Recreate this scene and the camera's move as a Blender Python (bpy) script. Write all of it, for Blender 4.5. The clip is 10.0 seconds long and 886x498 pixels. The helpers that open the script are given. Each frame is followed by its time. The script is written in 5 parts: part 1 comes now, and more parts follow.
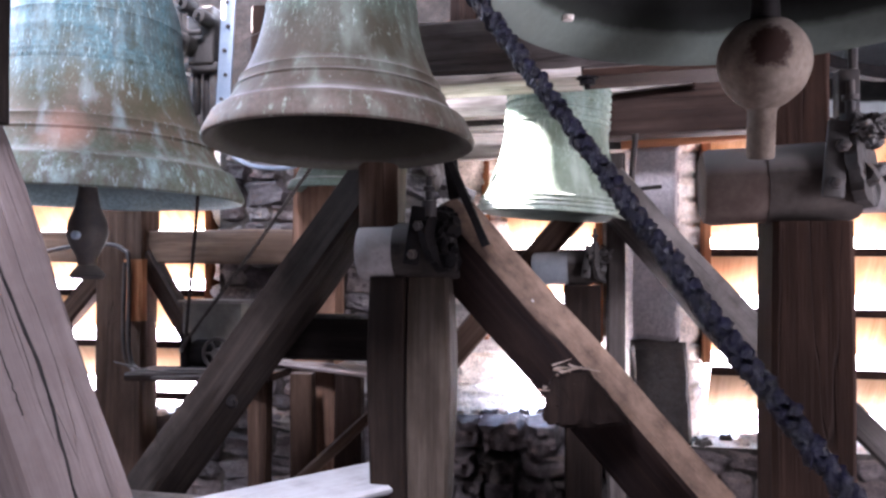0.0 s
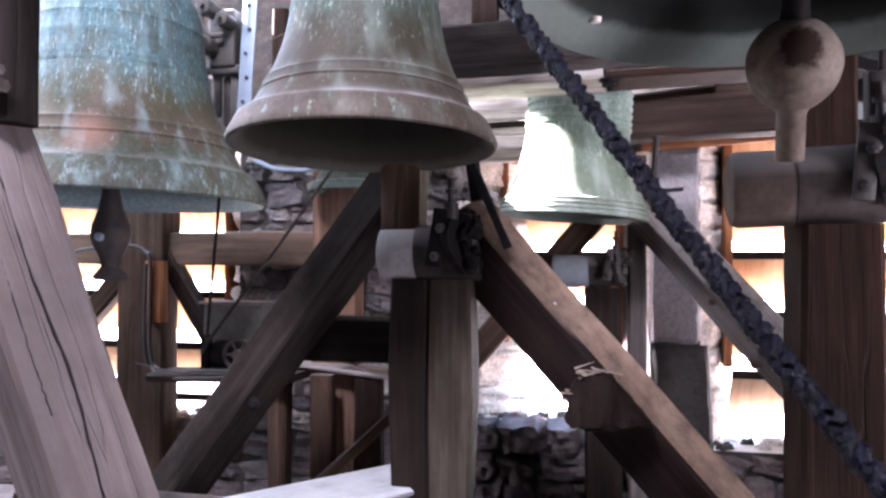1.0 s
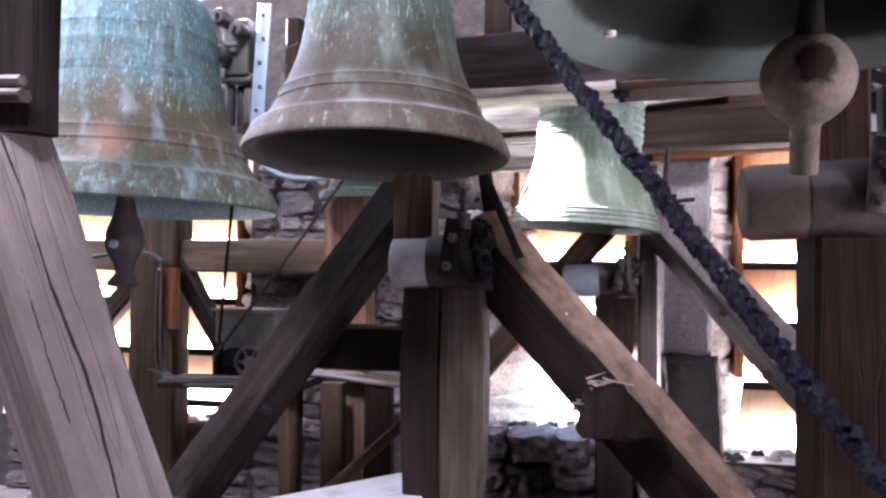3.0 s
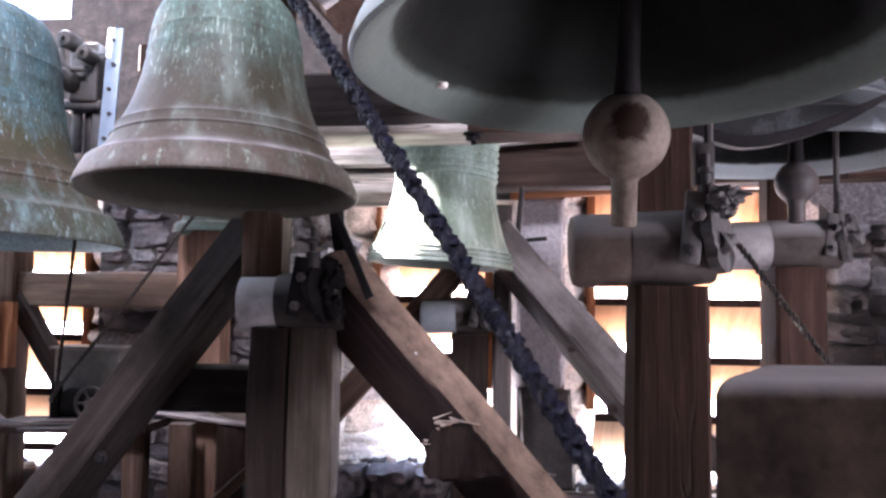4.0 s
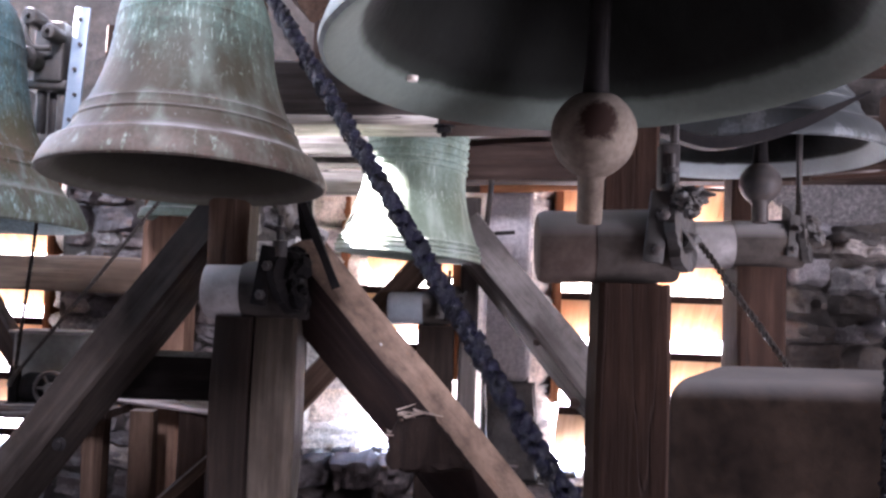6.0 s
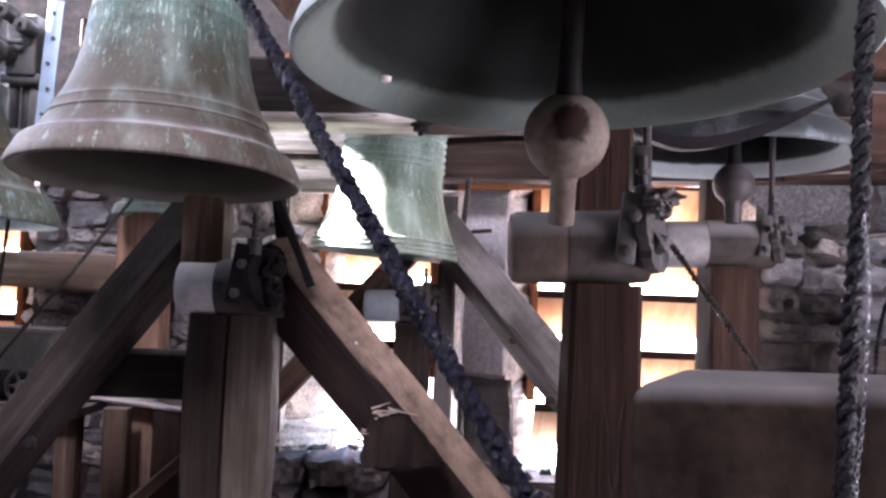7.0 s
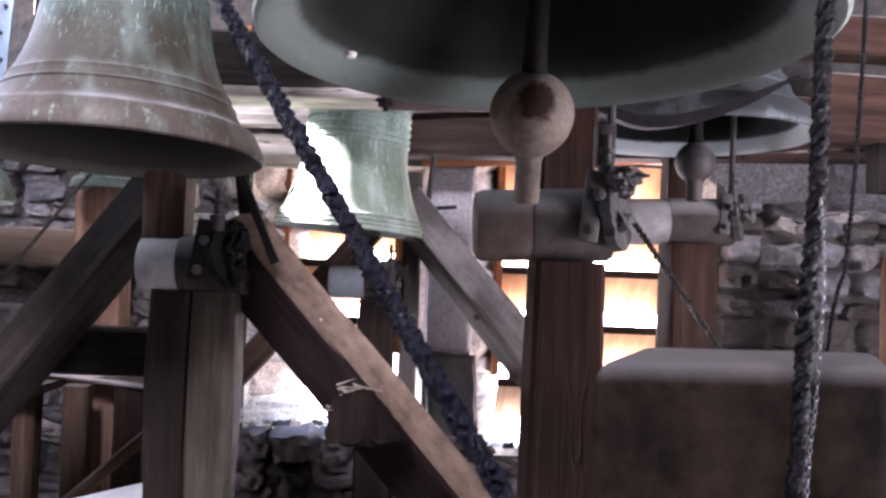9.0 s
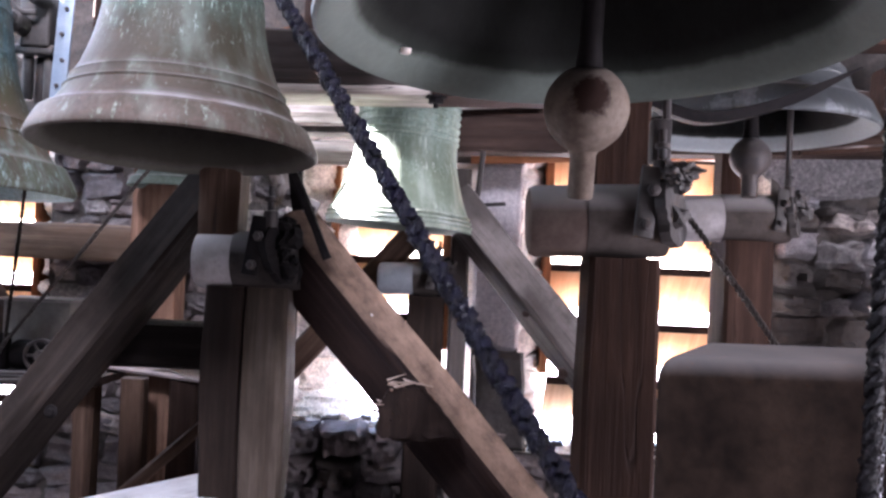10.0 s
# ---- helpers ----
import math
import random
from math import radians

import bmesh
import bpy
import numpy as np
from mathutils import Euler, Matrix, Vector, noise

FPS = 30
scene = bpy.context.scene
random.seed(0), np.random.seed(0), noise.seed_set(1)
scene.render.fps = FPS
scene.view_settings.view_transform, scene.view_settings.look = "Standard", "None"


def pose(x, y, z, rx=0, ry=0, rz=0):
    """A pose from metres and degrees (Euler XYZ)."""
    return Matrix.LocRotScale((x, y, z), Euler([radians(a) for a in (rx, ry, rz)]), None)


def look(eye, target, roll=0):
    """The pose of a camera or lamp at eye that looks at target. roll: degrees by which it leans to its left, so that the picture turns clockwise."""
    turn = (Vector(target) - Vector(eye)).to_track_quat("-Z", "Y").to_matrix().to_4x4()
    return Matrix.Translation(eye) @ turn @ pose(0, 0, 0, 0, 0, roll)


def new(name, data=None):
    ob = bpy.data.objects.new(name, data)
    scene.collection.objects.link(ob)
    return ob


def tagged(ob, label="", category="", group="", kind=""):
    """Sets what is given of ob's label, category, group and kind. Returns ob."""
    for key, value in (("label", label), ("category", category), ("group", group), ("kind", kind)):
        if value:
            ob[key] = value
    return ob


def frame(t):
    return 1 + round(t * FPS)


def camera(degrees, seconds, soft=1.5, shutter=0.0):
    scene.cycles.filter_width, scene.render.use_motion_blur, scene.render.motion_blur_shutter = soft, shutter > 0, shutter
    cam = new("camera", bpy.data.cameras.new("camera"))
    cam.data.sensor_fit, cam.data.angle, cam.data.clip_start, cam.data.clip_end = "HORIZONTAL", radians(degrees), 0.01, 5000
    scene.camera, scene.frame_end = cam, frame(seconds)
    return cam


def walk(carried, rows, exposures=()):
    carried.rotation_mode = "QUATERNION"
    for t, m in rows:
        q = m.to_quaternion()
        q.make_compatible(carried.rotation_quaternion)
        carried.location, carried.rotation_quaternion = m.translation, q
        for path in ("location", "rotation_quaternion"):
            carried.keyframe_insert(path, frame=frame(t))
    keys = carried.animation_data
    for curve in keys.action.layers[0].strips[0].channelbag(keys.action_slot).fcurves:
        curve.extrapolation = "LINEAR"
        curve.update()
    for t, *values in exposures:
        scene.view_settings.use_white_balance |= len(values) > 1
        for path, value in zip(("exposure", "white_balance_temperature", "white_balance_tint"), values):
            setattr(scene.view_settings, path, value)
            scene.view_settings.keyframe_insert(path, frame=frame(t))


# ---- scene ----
EXPO = 5.86
cam = camera(58.3, 10.0, soft=2.6)
walk(cam, [
    (0, look((0.000, 0.000, 1.600), (-0.399, 1.960, 1.635), 0.10)),
    (0.5, look((-0.019, -0.003, 1.598), (-0.431, 1.954, 1.633), 0.48)),
    (1, look((-0.030, -0.004, 1.601), (-0.465, 1.947, 1.641), 0.23)),
    (1.5, look((-0.041, -0.010, 1.605), (-0.494, 1.938, 1.640), 0.30)),
    (2, look((-0.047, -0.016, 1.611), (-0.512, 1.929, 1.663), 0.48)),
    (3.3, look((-0.041, -0.025, 1.612), (-0.483, 1.925, 1.673), 0.72)),
    (3.5, look((0.001, -0.012, 1.633), (-0.377, 1.951, 1.709), 1.24)),
    (4, look((0.083, -0.001, 1.666), (-0.078, 1.988, 1.794), 0.73)),
    (4.5, look((0.087, 0.008, 1.669), (-0.063, 1.997, 1.809), 1.25)),
    (5, look((0.075, 0.017, 1.665), (-0.078, 2.008, 1.782), 0.94)),
    (5.5, look((0.080, 0.004, 1.670), (-0.043, 1.997, 1.779), 1.50)),
    (7, look((0.115, -0.010, 1.690), (0.078, 1.987, 1.785), 2.15)),
    (7.5, look((0.112, -0.012, 1.698), (0.091, 1.986, 1.798), 2.38)),
    (8, look((0.113, -0.011, 1.699), (0.140, 1.988, 1.773), 2.17)),
    (8.5, look((0.117, -0.015, 1.701), (0.186, 1.984, 1.746), 2.24)),
    (9, look((0.112, -0.013, 1.698), (0.167, 1.986, 1.733), 2.22)),
    (9.5, look((0.101, -0.013, 1.692), (0.114, 1.987, 1.730), 2.84)),
    (10, look((0.087, -0.017, 1.689), (0.031, 1.982, 1.715), 2.42)),
], exposures=[(0.0, EXPO, 6050, 27), (10.0, EXPO, 6050, 27)])

# ---------------------------------------------------------------- light
SUN_DIR = Vector((-0.88, 0.11, 0.60)).normalized()      # towards the sun
world = bpy.data.worlds.new("sky")
scene.world = world
world.use_nodes = True
wn = world.node_tree.nodes
sky = wn.new("ShaderNodeTexSky")
sky.sky_type = "NISHITA"
sky.sun_disc = False
sky.sun_elevation = math.asin(SUN_DIR.z)
sky.sun_rotation = math.atan2(SUN_DIR.x, SUN_DIR.y)
world.node_tree.links.new(sky.outputs[0], wn["Background"].inputs[0])
wn["Background"].inputs[1].default_value = 0.15

sun = new("sun", bpy.data.lights.new("sun", "SUN"))
sun.data.energy = 5.0
sun.data.angle = radians(0.6)
sun.data.color = (1.0, 0.95, 0.87)
sun.matrix_world = look(SUN_DIR * 30, (0, 0, 0))


def fill_lamp(at, target, sx, sy, watts, color):
    """Added fill lamp, standing in for skylight through an opening out of view."""
    ob = new("fill_light", bpy.data.lights.new("fill_light", "AREA"))
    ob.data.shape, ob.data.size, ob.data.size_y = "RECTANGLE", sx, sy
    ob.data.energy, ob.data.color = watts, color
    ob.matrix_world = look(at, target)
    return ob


# fill lamps added at west, east and south, all out of view
fill_lamp((-4.88, 3.2, 3.6), (-1.6, 3.1, 2.2), 2.2, 2.0, 7, (0.70, 0.87, 1.0))
fill_lamp((4.38, 0.9, 1.5), (-0.2, 2.0, 2.1), 1.8, 1.7, 7, (0.95, 0.96, 1.0))
fill_lamp((-0.9, -2.38, 6.7), (-0.2, 3, 1.7), 2.6, 1.8, 46, (0.92, 0.95, 1.0))


# ---------------------------------------------------------------- materials
def mat_base(name):
    m = bpy.data.materials.new(name)
    m.use_nodes = True
    nt = m.node_tree
    return m, nt, nt.nodes["Principled BSDF"]


def noise_node(nt, coord, scale, detail=6, rough=0.6, stretch=(1, 1, 1)):
    mp = nt.nodes.new("ShaderNodeMapping")
    mp.inputs["Scale"].default_value = stretch
    nt.links.new(coord, mp.inputs["Vector"])
    n = nt.nodes.new("ShaderNodeTexNoise")
    n.inputs["Scale"].default_value = scale
    n.inputs["Detail"].default_value = detail
    n.inputs["Roughness"].default_value = rough
    nt.links.new(mp.outputs[0], n.inputs["Vector"])
    return n.outputs["Fac"]


def ramp(nt, fac, stops):
    r = nt.nodes.new("ShaderNodeValToRGB")
    e = r.color_ramp.elements
    while len(e) < len(stops):
        e.new(0.5)
    for el, (p, c) in zip(e, stops):
        el.position, el.color = p, (*c, 1)
    nt.links.new(fac, r.inputs[0])
    return r.outputs[0]


def mix(nt, fac, a, b, mode="MIX"):
    m = nt.nodes.new("ShaderNodeMix")
    m.data_type, m.blend_type = "RGBA", mode
    if isinstance(fac, float):
        m.inputs["Factor"].default_value = fac
    else:
        nt.links.new(fac, m.inputs["Factor"])
    for sock, v in ((m.inputs["A"], a), (m.inputs["B"], b)):
        if isinstance(v, tuple):
            sock.default_value = (*v, 1)
        else:
            nt.links.new(v, sock)
    return m.outputs["Result"]


def maths(nt, op, a, b=None, clamp=False):
    m = nt.nodes.new("ShaderNodeMath")
    m.operation, m.use_clamp = op, clamp
    for sock, v in zip(m.inputs, (a, b)):
        if v is None:
            continue
        if isinstance(v, (int, float)):
            sock.default_value = v
        else:
            nt.links.new(v, sock)
    return m.outputs[0]


def bump(nt, bsdf, height, strength, distance):
    b = nt.nodes.new("ShaderNodeBump")
    b.inputs["Strength"].default_value = strength
    b.inputs["Distance"].default_value = distance
    nt.links.new(height, b.inputs["Height"])
    nt.links.new(b.outputs[0], bsdf.inputs["Normal"])


def coords(nt, which="Object", shift=True):
    tc = nt.nodes.new("ShaderNodeTexCoord")
    out = tc.outputs[which]
    if shift:
        info = nt.nodes.new("ShaderNodeObjectInfo")
        add = nt.nodes.new("ShaderNodeVectorMath")
        add.operation = "ADD"
        mul = nt.nodes.new("ShaderNodeMath")
        mul.operation = "MULTIPLY"
        mul.inputs[1].default_value = 37.0
        nt.links.new(info.outputs["Random"], mul.inputs[0])
        nt.links.new(out, add.inputs[0])
        nt.links.new(mul.outputs[0], add.inputs[1])
        out = add.outputs[0]
    return out


def upward(nt):
    """How far a surface faces up, where dust settles."""
    g = nt.nodes.new("ShaderNodeNewGeometry")
    s = nt.nodes.new("ShaderNodeSeparateXYZ")
    nt.links.new(g.outputs["Normal"], s.inputs[0])
    return s.outputs["Z"]


def wood(name, dark, mid, light, dust=0.4, dust_col=(0.36, 0.33, 0.31), rough=0.85, crack_amount=0.5):
    """Old timber, grain along local z, dust on what faces up."""
    m, nt, b = mat_base(name)
    co = coords(nt)
    grain = noise_node(nt, co, 26, 8, 0.65, (1, 1, 0.045))
    fine = noise_node(nt, co, 120, 4, 0.6, (1, 1, 0.03))
    blot = noise_node(nt, co, 2.6, 5, 0.6, (1, 1, 0.5))
    col = ramp(nt, grain, [(0.3, dark), (0.5, mid), (0.7, light)])
    worn = noise_node(nt, co, 3.4, 6, 0.7, (1, 1, 0.22))
    col = mix(nt, maths(nt, "MULTIPLY", ramp(nt, worn, [(0.52, (0, 0, 0)), (0.68, (1, 1, 1))]), 0.65), col, light)
    col = mix(nt, maths(nt, "MULTIPLY", ramp(nt, blot, [(0.4, (0, 0, 0)), (0.65, (1, 1, 1))]), 0.8), col, dark)
    crack = ramp(nt, noise_node(nt, co, 9, 3, 0.5, (1, 1, 0.05)), [(0.492, (0, 0, 0)), (0.5, (1, 1, 1)), (0.508, (0, 0, 0))])
    col = mix(nt, maths(nt, "MULTIPLY", crack, crack_amount), col, (0.012, 0.009, 0.008))
    # reaches slanted faces too, which also paints the dark strut's lit top
    du = ramp(nt, upward(nt), [(0.2, (0, 0, 0)), (0.6, (1, 1, 1))])
    patch = ramp(nt, noise_node(nt, co, 7, 6, 0.7), [(0.3, (0.2, 0.2, 0.2)), (0.6, (1, 1, 1))])
    col = mix(nt, maths(nt, "MULTIPLY", maths(nt, "MULTIPLY", du, patch), dust), col, dust_col)
    nt.links.new(col, b.inputs["Base Color"])
    b.inputs["Roughness"].default_value = rough
    b.inputs["Specular IOR Level"].default_value = 0.08
    h = maths(nt, "ADD", maths(nt, "MULTIPLY", grain, 0.7), maths(nt, "MULTIPLY", fine, 0.3))
    h = maths(nt, "SUBTRACT", h, maths(nt, "MULTIPLY", crack, 0.5))
    bump(nt, b, h, 0.8, 0.009)
    return m


W_BROWN = wood("wood_brown", (0.024, 0.014, 0.01), (0.056, 0.035, 0.025), (0.096, 0.062, 0.045))
W_DARK = wood("wood_dark", (0.012, 0.007, 0.0055), (0.028, 0.0175, 0.0135), (0.05, 0.032, 0.025), 0.3)
W_DEEP = wood("wood_deep_brown", (0.008, 0.0058, 0.0048), (0.021, 0.016, 0.0135), (0.042, 0.033, 0.028), 0.6, (0.13, 0.11, 0.098))
W_RED = wood("wood_red", (0.013, 0.007, 0.005), (0.028, 0.0145, 0.01), (0.046, 0.025, 0.0175), 0.3)
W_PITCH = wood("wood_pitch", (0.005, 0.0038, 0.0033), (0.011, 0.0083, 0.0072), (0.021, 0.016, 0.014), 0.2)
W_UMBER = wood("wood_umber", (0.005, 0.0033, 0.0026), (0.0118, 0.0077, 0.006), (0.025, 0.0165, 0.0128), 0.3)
W_GREY = wood("wood_grey", (0.034, 0.028, 0.025), (0.072, 0.061, 0.056), (0.125, 0.11, 0.102), 0.6)
W_PALE = wood("wood_pale", (0.16, 0.13, 0.122), (0.265, 0.222, 0.21), (0.36, 0.31, 0.295), 0.4, (0.42, 0.39, 0.39))
# near-black base paints the strut's shaded side, pale dust its lit top
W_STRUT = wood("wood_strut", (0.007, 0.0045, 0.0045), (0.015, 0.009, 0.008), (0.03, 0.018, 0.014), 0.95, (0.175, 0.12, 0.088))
W_NEAR = wood("wood_near_strut", (0.05, 0.038, 0.035), (0.083, 0.066, 0.062), (0.12, 0.1, 0.096), 0.25, (0.2, 0.18, 0.18), crack_amount=0.0)
W_POST = wood("wood_post", (0.02, 0.0145, 0.011), (0.048, 0.037, 0.029), (0.09, 0.072, 0.058), 0.3)
W_SMOKE = wood("wood_smoke_grey", (0.026, 0.021, 0.0195), (0.058, 0.048, 0.044), (0.11, 0.092, 0.085), 0.4)
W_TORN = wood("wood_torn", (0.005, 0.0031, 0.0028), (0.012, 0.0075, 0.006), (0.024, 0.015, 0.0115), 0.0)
W_SPLINTER = wood("wood_splinter", (0.12, 0.085, 0.065), (0.22, 0.17, 0.14), (0.34, 0.28, 0.24), 0.2)
W_BOARD = wood("wood_board_grey", (0.17, 0.17, 0.175), (0.26, 0.26, 0.27), (0.34, 0.34, 0.355), 0.5, (0.4, 0.41, 0.43))
# pale tone that paints sunlight onto boards around the sunlit bell
W_WHITISH = wood("wood_whitish", (0.13, 0.11, 0.095), (0.40, 0.36, 0.32), (0.62, 0.58, 0.54), 0.0, crack_amount=0.9)
W_WARM = wood("wood_warm", (0.06, 0.033, 0.022), (0.14, 0.08, 0.055), (0.23, 0.145, 0.105), 0.3)
W_BAR = wood("wood_bar", (0.045, 0.03, 0.021), (0.09, 0.06, 0.042), (0.15, 0.105, 0.077), 0.6, (0.26, 0.21, 0.18))
W_BLACK = wood("wood_black", (0.012, 0.007, 0.006), (0.022, 0.014, 0.011), (0.036, 0.023, 0.018), 0.12)
W_ORANGE = wood("wood_orange", (0.16, 0.06, 0.028), (0.27, 0.11, 0.05), (0.36, 0.17, 0.09), 0.1)
W_SLAT = wood("wood_slat", (0.47, 0.27, 0.14), (0.59, 0.37, 0.21), (0.68, 0.46, 0.29), 0.0, crack_amount=0.05)


def bronze(name, green, brown, dark, pale, low, streak=0.8, wear=None, dust=0.5, amp=1.0, band=(0.22, 0.42), rim=None, gloss=0.5, grain=0.5, lip=0.0, drops=None):
    """Weathered bell bronze. local z 0 at the rim, 1 at the shoulder: brown and bare near the rim, verdigris above;
    interiors use the ramp for painted shade.
    """
    m, nt, b = mat_base(name)
    co = coords(nt, "Object", False)
    sep = nt.nodes.new("ShaderNodeSeparateXYZ")
    nt.links.new(co, sep.inputs[0])
    run = noise_node(nt, co, 16, 6, 0.7, (1, 1, 0.12))
    blot = noise_node(nt, co, 3.5, 7, 0.65)
    fine = noise_node(nt, co, 45, 5, 0.7)
    drip = noise_node(nt, co, 38, 3, 0.6, (1, 1, 0.07))
    level_ = maths(nt, "ADD", sep.outputs["Z"], maths(nt, "MULTIPLY", maths(nt, "SUBTRACT", blot, 0.5), 0.55 * amp))
    level_ = maths(nt, "ADD", level_, maths(nt, "MULTIPLY", maths(nt, "SUBTRACT", run, 0.5), 0.35 * amp))
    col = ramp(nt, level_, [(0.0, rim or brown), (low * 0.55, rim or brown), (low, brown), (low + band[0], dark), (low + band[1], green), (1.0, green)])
    col = mix(nt, maths(nt, "MULTIPLY", ramp(nt, run, [(0.45, (0, 0, 0)), (0.7, (1, 1, 1))]), 0.45 * amp), col, brown)
    col = mix(nt, maths(nt, "MULTIPLY", ramp(nt, drip, [(0.62, (0, 0, 0)), (0.76, (1, 1, 1))]), 0.75 * streak), col, pale)
    col = mix(nt, maths(nt, "MULTIPLY", ramp(nt, fine, [(0.42, (1, 1, 1)), (0.6, (0, 0, 0))]), grain), col, dark)
    olive = noise_node(nt, co, 6, 6, 0.75, (1, 1, 0.6))
    col = mix(nt, maths(nt, "MULTIPLY", ramp(nt, olive, [(0.5, (0, 0, 0)), (0.66, (1, 1, 1))]), 0.55 * amp), col, dark)
    speck = noise_node(nt, co, 70, 3, 0.6, (1, 1, 0.25))
    col = mix(nt, maths(nt, "MULTIPLY", ramp(nt, speck, [(0.66, (0, 0, 0)), (0.76, (1, 1, 1))]), 0.3 * streak), col, pale)
    broad = noise_node(nt, co, 9, 3, 0.5, (1, 1, 0.05))
    col = mix(nt, maths(nt, "MULTIPLY", ramp(nt, broad, [(0.52, (0, 0, 0)), (0.7, (1, 1, 1))]), 0.3 * streak), col, pale)
    if lip:
        # mottled sound bow, bare metal and verdigris side by side
        zone = ramp(nt, maths(nt, "DIVIDE", sep.outputs["Z"], lip), [(0.9, (1, 1, 1)), (1.0, (0, 0, 0))])
        mott = noise_node(nt, co, 17, 7, 0.75, (1, 1, 0.45))
        col = mix(nt, maths(nt, "MULTIPLY", maths(nt, "MULTIPLY", ramp(nt, mott, [(0.46, (0, 0, 0)), (0.58, (1, 1, 1))]), zone), 0.75), col, (0.052, 0.042, 0.032))
        mott2 = noise_node(nt, co, 24, 6, 0.7, (1, 1, 0.25))
        col = mix(nt, maths(nt, "MULTIPLY", maths(nt, "MULTIPLY", ramp(nt, mott2, [(0.56, (0, 0, 0)), (0.68, (1, 1, 1))]), zone), 0.5), col, pale)
    if drops:
        # short pale runs of verdigris over the waist
        zone = ramp(nt, maths(nt, "DIVIDE", sep.outputs["Z"], drops), [(0.7, (0, 0, 0)), (1.0, (1, 1, 1))])
        run2 = noise_node(nt, co, 85, 5, 0.7, (1, 1, 0.1))
        col = mix(nt, maths(nt, "MULTIPLY", maths(nt, "MULTIPLY", ramp(nt, run2, [(0.57, (0, 0, 0)), (0.66, (1, 1, 1))]), zone), 0.7), col, pale)
        moss = noise_node(nt, co, 11, 7, 0.75, (1, 1, 0.7))
        col = mix(nt, maths(nt, "MULTIPLY", ramp(nt, moss, [(0.53, (0, 0, 0)), (0.64, (1, 1, 1))]), 0.6), col, dark)
    if wear:
        sub = nt.nodes.new("ShaderNodeVectorMath")
        sub.operation = "DISTANCE"
        sub.inputs[1].default_value = wear[0]
        nt.links.new(co, sub.inputs[0])
        d = maths(nt, "ADD", maths(nt, "DIVIDE", sub.outputs["Value"], wear[1]), maths(nt, "MULTIPLY", maths(nt, "SUBTRACT", blot, 0.5), 1.2))
        col = mix(nt, maths(nt, "MULTIPLY", ramp(nt, d, [(0.3, (1, 1, 1)), (1.0, (0, 0, 0))]), 0.75), col, (0.27, 0.15, 0.11))
    # dust on level ledges; its pale tone also paints skylight there
    du = ramp(nt, upward(nt), [(0.6, (0, 0, 0)), (0.92, (1, 1, 1))])
    lie = ramp(nt, noise_node(nt, co, 4.5, 4, 0.6), [(0.42, (0.1, 0.1, 0.1)), (0.62, (1, 1, 1))])
    col = mix(nt, maths(nt, "MULTIPLY", maths(nt, "MULTIPLY", du, lie), dust), col, (0.42, 0.41, 0.43))
    nt.links.new(col, b.inputs["Base Color"])
    b.inputs["Metallic"].default_value = 0.25 * gloss * 2
    b.inputs["Specular IOR Level"].default_value = gloss
    rr = nt.nodes.new("ShaderNodeMapRange")
    rr.inputs["To Min"].default_value, rr.inputs["To Max"].default_value = 0.55, 0.85
    nt.links.new(blot, rr.inputs[0])
    nt.links.new(rr.outputs[0], b.inputs["Roughness"])
    bump(nt, b, maths(nt, "ADD", maths(nt, "MULTIPLY", fine, 0.6), drip), 0.35, 0.004)
    return m


BR_TURQ = bronze("bronze_turquoise", (0.062, 0.138, 0.162), (0.085, 0.057, 0.043), (0.038, 0.038, 0.017), (0.32, 0.45, 0.49), 0.30, 1.15, ((0.27, -0.60, 0.27), 0.15), rim=(0.075, 0.1, 0.08), band=(0.2, 0.36), lip=0.16, drops=0.62, dust=0.25)
BR_GREEN = bronze("bronze_green", (0.056, 0.098, 0.08), (0.034, 0.0215, 0.0145), (0.017, 0.014, 0.005), (0.24, 0.31, 0.27), 0.12, 0.55, rim=(0.05, 0.032, 0.024), lip=0.1, drops=0.42, dust=0.4)
BR_PALE = bronze("bronze_pale_green", (0.20, 0.28, 0.24), (0.19, 0.22, 0.175), (0.09, 0.12, 0.08), (0.45, 0.52, 0.46), 0.05, 0.9, rim=(0.2, 0.24, 0.2), drops=0.3)
BR_DARK = bronze("bronze_dark", (0.10, 0.13, 0.115), (0.17, 0.19, 0.175), (0.10, 0.115, 0.10), (0.24, 0.27, 0.25), 0.0, 0.2, rim=(0.2, 0.23, 0.2), grain=0.15)
BR_GREY = bronze("bronze_grey", (0.025, 0.031, 0.034), (0.032, 0.037, 0.04), (0.025, 0.03, 0.03), (0.14, 0.165, 0.17), 0.0, 0.3, rim=(0.10, 0.11, 0.115), dust=0.3, gloss=0.9)
# BR_IN bronzes paint the bell's inner shade, near black above the lip
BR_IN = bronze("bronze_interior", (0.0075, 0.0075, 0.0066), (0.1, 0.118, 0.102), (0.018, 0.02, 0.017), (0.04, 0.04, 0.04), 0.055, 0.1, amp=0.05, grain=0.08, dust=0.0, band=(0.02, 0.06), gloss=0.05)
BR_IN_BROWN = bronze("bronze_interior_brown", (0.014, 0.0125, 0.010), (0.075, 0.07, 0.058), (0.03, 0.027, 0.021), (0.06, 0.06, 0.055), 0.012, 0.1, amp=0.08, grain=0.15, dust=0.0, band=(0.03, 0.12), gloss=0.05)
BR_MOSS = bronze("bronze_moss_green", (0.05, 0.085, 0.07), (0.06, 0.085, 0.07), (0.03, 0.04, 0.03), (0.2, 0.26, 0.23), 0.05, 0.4)
